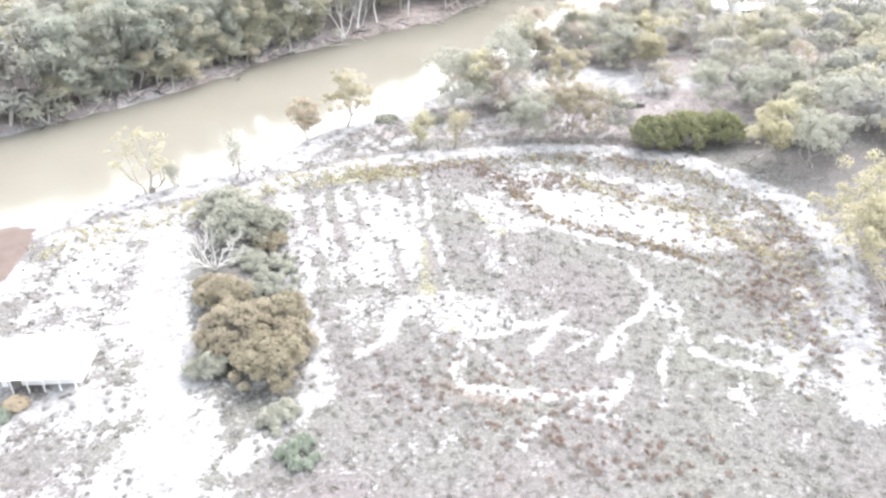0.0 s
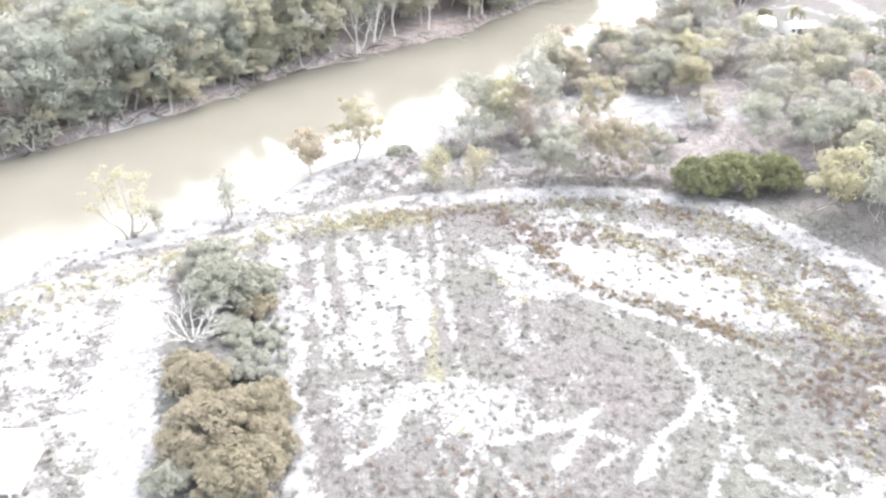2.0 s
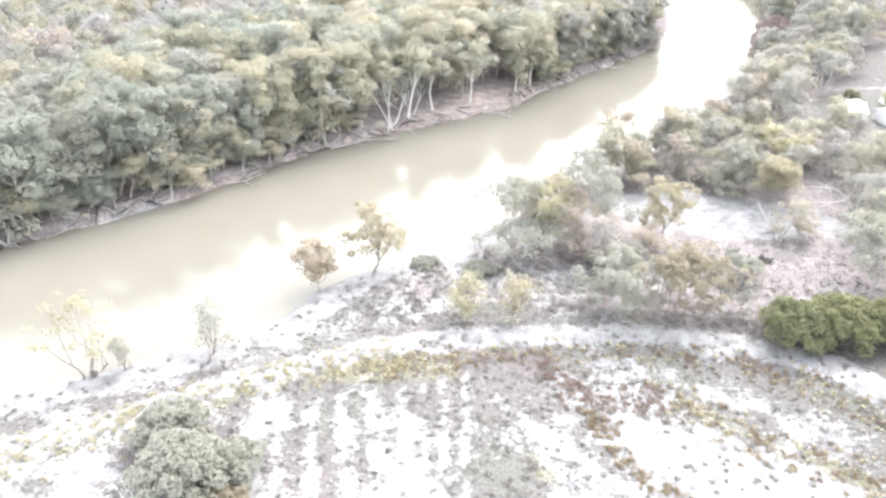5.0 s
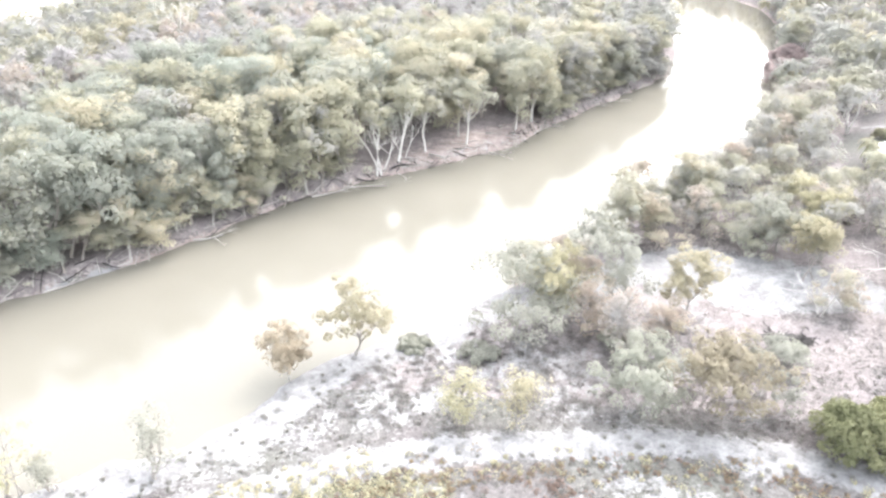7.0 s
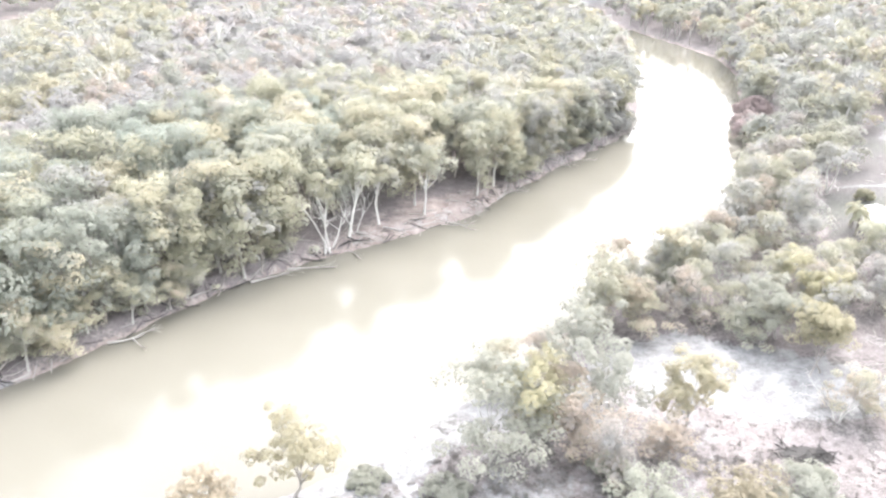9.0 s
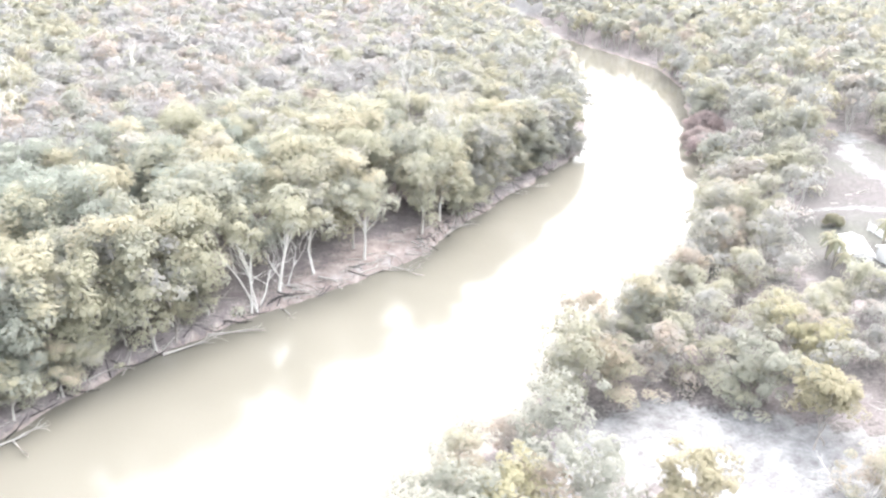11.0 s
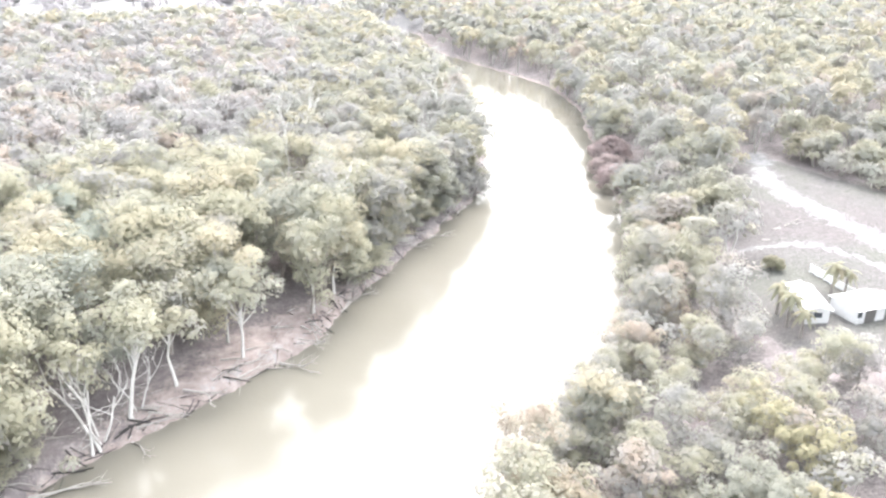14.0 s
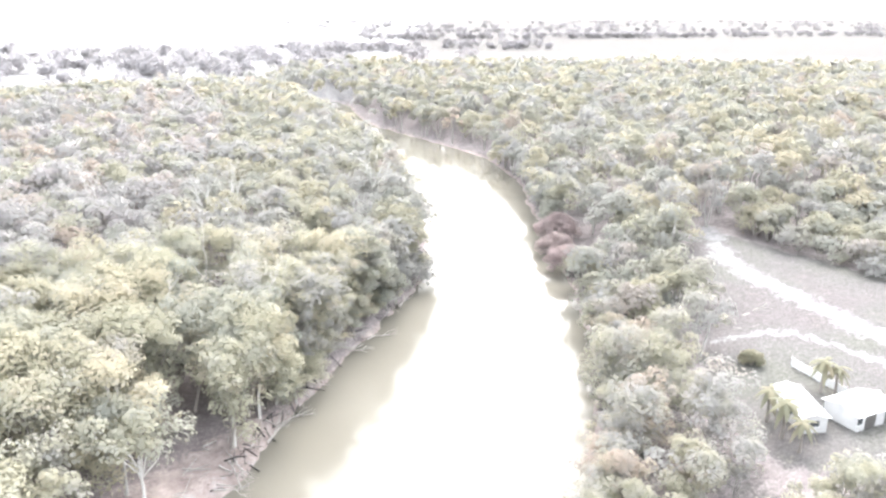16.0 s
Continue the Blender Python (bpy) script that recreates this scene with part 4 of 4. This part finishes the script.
def house(name, label, x, y, turn, lx, ly, eave, ridge, openings, posts=0, cover=TIN):
    ob = thing(name, label, "building", at=Matrix.Translation((x, y, height_at(x, y) - 0.1)) @ Matrix.Rotation(radians(turn), 4, 'Z'))
    t = 0.14
    for lo, hi in (((-lx / 2, -ly / 2, -0.6), (lx / 2, -ly / 2 + t, eave)), ((-lx / 2, ly / 2 - t, -0.6), (lx / 2, ly / 2, eave)),
                   ((-lx / 2, -ly / 2 + t, -0.6), (-lx / 2 + t, ly / 2 - t, eave)), ((lx / 2 - t, -ly / 2 + t, -0.6), (lx / 2, ly / 2 - t, eave))):
        part("wall", box_mesh("wall", lo, hi, WALL, 0.01), ob)
    for sx in (-lx / 2 + 0.01, lx / 2 - t - 0.01):
        v = [(sx + dx, yy, zz) for dx in (0, t) for yy, zz in ((-ly / 2, eave), (ly / 2, eave), (0, ridge - 0.05), (0, ridge - 0.05))]
        f = [(0, 1, 2, 3), (4, 5, 6, 7), (0, 1, 5, 4), (1, 2, 6, 5), (2, 0, 4, 6)]
        part("gable", mesh_of("gable", v, f, [WALL], flat=True), ob)
    gable_roof("roof_sheet", lx, ly, eave, ridge, 0.3, cover, ob)
    for side, along, wide, low, high in openings:
        yy = side * ly / 2
        if side in (-1, 1):
            lo, hi = (along - wide / 2, yy - 0.03, low), (along + wide / 2, yy + 0.03, high)
        else:
            xx = lx / 2 * (side / 2)
            lo, hi = (xx - 0.03, along - wide / 2, low), (xx + 0.03, along + wide / 2, high)
        # doorways are flat panels on the wall, their shade put into the colour
        w = part("window" if low > 0.4 else "door", box_mesh("opening", lo, hi, GLASS if low > 0.4 else SHADE, 0.005), ob)
        if low > 0.4:
            part("window_frame", box_mesh("window_frame", (lo[0] - 0.05, lo[1] - 0.012, low - 0.09), (hi[0] + 0.05, hi[1] + 0.012, low - 0.004), TIN, 0.005), w)
    for k in range(posts):
        px = -lx / 2 + lx * k / (posts - 1)
        part("veranda_post", box_mesh("veranda_post", (px - 0.05, -ly / 2 - 1.0, -0.4), (px + 0.05, -ly / 2 - 0.9, eave - 0.3), WALL, 0.01), ob)
    if posts:
        v = [(-lx / 2 - 0.3, -ly / 2 - 0.3, eave - 0.12), (lx / 2 + 0.3, -ly / 2 - 0.3, eave - 0.12), (lx / 2 + 0.3, -ly / 2 - 1.2, eave - 0.4), (-lx / 2 - 0.3, -ly / 2 - 1.2, eave - 0.4)]
        v += [(a, b, c + 0.06) for a, b, c in v]
        part("veranda_roof", mesh_of("veranda_roof", v, [(3, 2, 1, 0), (4, 5, 6, 7), (0, 1, 5, 4), (1, 2, 6, 5), (2, 3, 7, 6), (3, 0, 4, 7)], [TIN], flat=True), ob)
    return ob


house("shed", "white tin-roofed shed with low front veranda on clay", -34.7, 51.5, 4, 6.6, 4.4, 2.1, 2.7,
      [(-1, -2.2, 1.1, 0.0, 1.9), (-1, -0.4, 1.1, 0.7, 1.8), (-1, 1.6, 1.1, 0.7, 1.8)], 6)
house("cabin", "long white tin-roofed cabin with small dark windows", 60.7, 168.6, 73, 7.0, 2.7, 2.2, 2.55,
      [(1, -2.6, 0.9, 1.0, 1.8), (1, -0.6, 0.9, 1.0, 1.8), (1, 1.4, 0.8, 0.0, 1.95), (-2, 0.0, 1.0, 1.0, 1.7), (-2, 0.9, 0.5, 1.0, 1.7)])
house("cottage", "white tin-roofed cottage with dark panels painted as shaded porch openings", 66.6, 166.4, 8, 5.6, 4.2, 2.1, 2.7,
      [(-1, -0.8, 1.7, 0.0, 2.0), (-1, 2.2, 1.4, 0.0, 2.0), (-1, -2.5, 0.7, 1.0, 1.8)])


def yard_fence():
    ob = thing("yard_fence", "low white panel fence behind the cottage", "fence", at=Matrix.Translation((69.0, 174.8, height_at(69.0, 174.8))) @ Matrix.Rotation(radians(92), 4, 'Z'))
    for k in range(7):
        part("post", box_mesh("post", (-4.25 + 1.4 * k, -0.06, -0.3), (-4.15 + 1.4 * k, 0.06, 1.25), TIN, 0.01), ob)
    for k in range(6):
        part("panel", box_mesh("panel", (-4.13 + 1.4 * k, -0.025, 0.1), (-2.87 + 1.4 * k, 0.025, 1.15), TIN, 0.01), ob)


yard_fence()
house("hut", "small brown hut with tin roof among trees", 60.5, 148.3, 20, 3.4, 2.8, 2.1, 2.8, [(-1, 0.0, 0.9, 0.0, 1.9)], 0, DARK_WOOD)


# ---- logs and litter on the banks ----
def logs():
    rows = [(-4.0, 174.6, -25, 5.5), (-14.0, 168.6, -30, 6.0), (-1.2, 180.6, -48, 5.0), (20.4, 210.2, 15, 4.5), (-8.5, 171.0, 40, 5.0), (4.0, 186.0, 60, 5.5), (-18.0, 163.5, 20, 4.5),
            (-26.0, 155.5, 10, 6.0), (-30.0, 151.0, 35, 7.0), (-36.0, 145.0, 50, 5.0), (-42.0, 134.5, 30, 6.5), (-48.5, 126.0, 60, 6.0), (-54.0, 119.0, 45, 5.0), (12.5, 199.5, 70, 5.0),
            (28.0, 221.5, 55, 5.5), (-22.5, 160.5, 60, 4.0), (4.5, 128.5, 20, 4.0), (17.0, 147.0, 60, 5.0), (-22.0, 92.5, -40, 3.5), (70, 192, -30, 4.0), (74, 195, 20, 5.0)]
    for k in range(26):
        a = rng.uniform(5, 10.99)
        (x0, y0), (x1, y1) = LEFT_BANK[int(a)], LEFT_BANK[int(a) + 1]
        q = a - int(a)
        rows.append((x0 + (x1 - x0) * q - 0.6 + rng.normal(0, 0.8), y0 + (y1 - y0) * q + 0.8 + rng.normal(0, 0.8), rng.uniform(-60, 70), rng.uniform(2.0, 4.5)))
    for x, y, turn, length in rows:
        lines = []
        a = radians(turn)
        way = Vector((math.cos(a), math.sin(a), -0.02))
        bare_branches(rng, Vector((0, 0, 0.1)), way, length * 0.6, 0.03 * length, 2, lines)
        ob = thing("fallen_log", "bleached fallen tree with bare limbs on the bank", "log", "fallen trees on the banks")
        for k, (pts, radii) in enumerate(lines):
            low = [(p[0], p[1], 0.08 + abs(p[2] - 0.1) * 0.55) for p in pts]
            part("branch" if k else "trunk", Tubes(6).add(low, [r * (1 - 0.45 * q / (len(low) - 1)) for q, r in enumerate(radii)]).mesh("limb", DEAD), ob)
        ob.matrix_basis = Matrix.Translation((x, y, max(0.05, height_at(x, y))))


logs()


def bmesh_fan(name, verts, faces, mat):
    me = bpy.data.meshes.new(name)
    me.from_pydata(verts, [], [f[:3] if f[0] == f[-1] else f for f in faces])
    me.materials.append(mat)
    return me


def bank_debris():
    """Sticks, roots and flood wrack along the foot of the wooded bank."""
    for name, mat, count, label in (("bleached_sticks", DEAD, 170, "bleached sticks and roots strewn along the muddy bank"),
                                    ("dark_sticks", DARK_WOOD, 150, "dark sticks and flood wrack along the waterline")):
        tubes, bank = Tubes(4), LEFT_BANK[2:12]
        for _ in range(count):
            k = int(rng.integers(len(bank) - 1))
            (ax, ay), (bx, by), f = bank[k], bank[k + 1], rng.random()
            long = math.hypot(bx - ax, by - ay)
            out = rng.uniform(-0.4, 1.2) if mat is DARK_WOOD else rng.uniform(-0.3, 5.0)
            x, y = ax + (bx - ax) * f - (by - ay) / long * out, ay + (by - ay) * f + (bx - ax) / long * out
            a, half, r = math.atan2(by - ay, bx - ax) + rng.normal(0, 0.7), rng.uniform(0.4, 1.9), rng.uniform(0.03, 0.10)
            ends = [(x + s * half * math.cos(a), y + s * half * math.sin(a)) for s in (-1, 0, 1)]
            tubes.add([Vector((p, q, max(0.0, height_at(p, q)) + r + rng.uniform(0, 0.12))) for p, q in ends], [r, r * 0.9, r * 0.5])
        tagged(new(name, tubes.mesh(name, mat)), label, "driftwood", "", "stuff")


bank_debris()


def scrub_things():
    """A brush pile in a hollow and a pale pipe rail."""
    ob = thing("brush_pile", "dark heap of dead branches in a shallow hollow", "brush pile", at=Matrix.Translation((31.2, 117.8, height_at(31.2, 117.8))))
    # low mound under the branches, in the same near-black colour
    ring = [(4.2 * math.cos(a) * f, 2.2 * math.sin(a) * f) for a, f in ((k * 0.3142, rng.uniform(0.8, 1.15)) for k in range(20))]
    bed = [(0, 0, 0.42)] + [(0.6 * p, 0.6 * q, 0.34) for p, q in ring] + [(p, q, -0.25) for p, q in ring]
    faces = [(0, 1 + k, 1 + (k + 1) % 20, 0) for k in range(20)] + [(1 + k, 21 + k, 21 + (k + 1) % 20, 1 + (k + 1) % 20) for k in range(20)]
    part("ash_bed", bmesh_fan("ash_bed", bed, faces, DARK_WOOD), ob, "low near-black mound under the branches")
    for k in range(90):
        a, q = rng.uniform(0, 6.28), rng.random() ** 0.5
        p = Vector((4.3 * q * math.cos(a), 2.2 * q * math.sin(a), rng.uniform(0.1, 0.6)))
        d = Vector((rng.normal(0, 0.9), rng.normal(0, 0.9), rng.uniform(-0.1, 0.35)))
        part("branch", Tubes(5).add([p - d, p + Vector(rng.normal(0, 0.1, 3)), p + d], [0.07, 0.06, 0.03]).mesh("branch", DARK_WOOD), ob)
    ob = thing("pipe_rail", "pale pipe rail on two posts on grey ground", "rail", at=Matrix.Translation((60.5, 102.7, height_at(60.5, 102.7))))
    part("rail", Tubes(8).add([(-2.1, 0, 1.15), (0, 0, 1.15), (2.1, 0, 1.15)], [0.08] * 3).mesh("rail", TIN), ob)
    for sx in (-1.95, 1.95):
        part("post", Tubes(8).add([(sx, 0, -0.3), (sx, 0, 1.12)], [0.07, 0.07]).mesh("post", TIN), ob)


scrub_things()


def weeds():
    """A low carpet of weeds over the dry field and the shore, thickest where no clay shows."""
    n = 16000
    x, y = rng.uniform(-48, 52, n), 36 + 92 * rng.random(n)
    cols = land_cover(x, y)
    keep = (rng.random(n) > cols[0] * 0.9 + 0.12) & (bank_distance(x, y) > 1.0) & (cols[5] < 0.5) & (reach(x, y, YARD_TRACK) > 2.6)
    for name, sel, leaf, label in (("grey_weeds", cols[1] < 0.45, LEAF_WEED, "low grey weeds and saltbush on dry clay"),
                                   ("yellow_weeds", cols[1] >= 0.45, LEAF_YELLOW, "yellow-green weeds on dry clay")):
        k = np.where(keep & sel)[0]
        v, f = sprays(rng, np.stack([x[k], y[k], land_height(x[k], y[k]) + 0.05, rng.uniform(0.12, 0.42, len(k))], axis=1), 7, 0.10, 0.45, 0.95)
        tagged(new(name, mesh_of(name, v, f, [leaf])), label, "weeds", "", "stuff")


def along(line, count, spread):
    at = rng.uniform(0, len(line) - 1.001, count)
    k, p = at.astype(int), np.array(line, float)
    q = (at - k)[:, None]
    return p[k] * (1 - q) + p[k + 1] * q + rng.normal(0, spread, (count, 2))


def tussocks():
    """Round tussocks in bands and scattered over the clay."""
    rust_line = along(RUST_BAND, 150, 0.6)
    ochre_band = along(OCHRE_BAND, 230, 1.4)
    plum = along([(4.5, 92.5), (7.1, 91), (9.3, 88), (13, 88.5), (17, 90)], 150, 1.3)
    levee = along([(-12, 90.5), (-6, 92.8), (4, 95.2), (14, 96.4), (24, 95.4), (30.2, 92.8), (34, 87.4), (39, 78.4), (39.4, 69)], 420, 0.9)
    shore = along([(-44, 72), (-34, 79), (-24, 86.5), (-14, 91), (-4, 93)], 320, 1.3)
    right = along([(30, 78), (36, 68), (37, 58), (32, 52)], 210, 2.8)
    plum = np.concatenate([plum, along([(-3, 51), (5, 47), (12, 43), (20, 40)], 170, 3.0), along([(30, 62), (36, 66)], 80, 2.0)])
    grey = np.stack([rng.uniform(-46, 46, 2200), rng.uniform(36, 112, 2200)], axis=1)
    grey = grey[(bank_distance(grey[:, 0], grey[:, 1]) > 1.5) & (reach(grey[:, 0], grey[:, 1], YARD_TRACK) > 2.8)]
    shrubs = np.stack([rng.uniform(-14, 30, 1100), rng.uniform(99, 118, 1100)], axis=1)
    shrubs = shrubs[(bank_distance(shrubs[:, 0], shrubs[:, 1]) > 4) & ~inside(shrubs[:, 0], shrubs[:, 1], SAND) & (reach(shrubs[:, 0], shrubs[:, 1], CURVE_TRACK) > 2.5)
                    & (cloud_noise(shrubs[:, 0], shrubs[:, 1], 6, 60) > 0.42)]
    for name, pts, leaf, lo, hi, label in (
            ("golden_tussocks", np.concatenate([rust_line, ochre_band[::2], levee[::3]]), LEAF_GOLD, 0.22, 0.5, "golden-brown dry tussocks in a band across the clay"),
            ("olive_tussocks", np.concatenate([ochre_band[1::2], shore, levee[1::3], right[::2]]), LEAF_YELLOW, 0.2, 0.5, "olive-yellow tussocks on the levee and clay"),
            ("plum_tussocks", np.concatenate([plum, right[1::2], levee[2::3]]), LEAF_PLUM, 0.2, 0.48, "dull plum-brown dry tussocks"),
            ("grey_tussocks", grey, LEAF_SALT, 0.15, 0.4, "grey saltbush tussocks scattered over clay"),
            ("shore_saltbush", shrubs, LEAF_WEED, 0.3, 0.7, "low grey saltbush covering the sandy shore")):
        z = land_height(pts[:, 0], pts[:, 1])
        v, f = sprays(rng, np.stack([pts[:, 0], pts[:, 1], z + 0.06, rng.uniform(lo, hi, len(pts)) * rng.uniform(0.7, 1.2, len(pts))], axis=1), 22, 0.11, 0.65, 0.95)
        tagged(new(name, mesh_of(name, v, f, [leaf])), label, "tussocks", "", "stuff")


weeds()
tussocks()


def far_trees():
    """Single trees and hedge lines on the pale plain beyond the woods."""
    pts = []
    for _ in range(120):
        pts.append((rng.uniform(-420, 230), rng.uniform(560, 1000), rng.uniform(6, 14)))
    for _ in range(75):  # a belt of round trees behind the bend
        far = rng.uniform(0, 1)
        pts.append((rng.uniform(-260, 60 + 90 * far), 640 + 330 * far, rng.uniform(9, 17)))
    for line_y, x0, x1, n in ((1330, 250, 1500, 120), (1300, 300, 900, 50), (1700, 300, 1900, 90), (2200, 300, 2600, 90), (3000, 200, 3400, 80), (1000, 120, 420, 40)):
        for _ in range(n):
            pts.append((rng.uniform(x0, x1), line_y + rng.normal(0, 26), rng.uniform(5, 10) * (1 + line_y / 4000)))
    v0, f0, count = [], [], 0
    for x, y, t in pts:
        z = height_at(x, y)
        w = t * 0.68
        cl = [(x + rng.normal(0, w * 0.5), y + rng.normal(0, w * 0.5), z + t * rng.uniform(0.3, 0.75), w * 0.55) for _ in range(6)]
        v, f = sprays(rng, cl, 30, 1.7)
        v0.append(v), f0.append(f + count)
        count += len(v)
    tagged(new("plain_trees", mesh_of("plain_trees", np.concatenate(v0), np.concatenate(f0), [LEAF_FAR])), "scattered dark bushes and trees on a pale plain", "trees", "", "stuff")


far_trees()
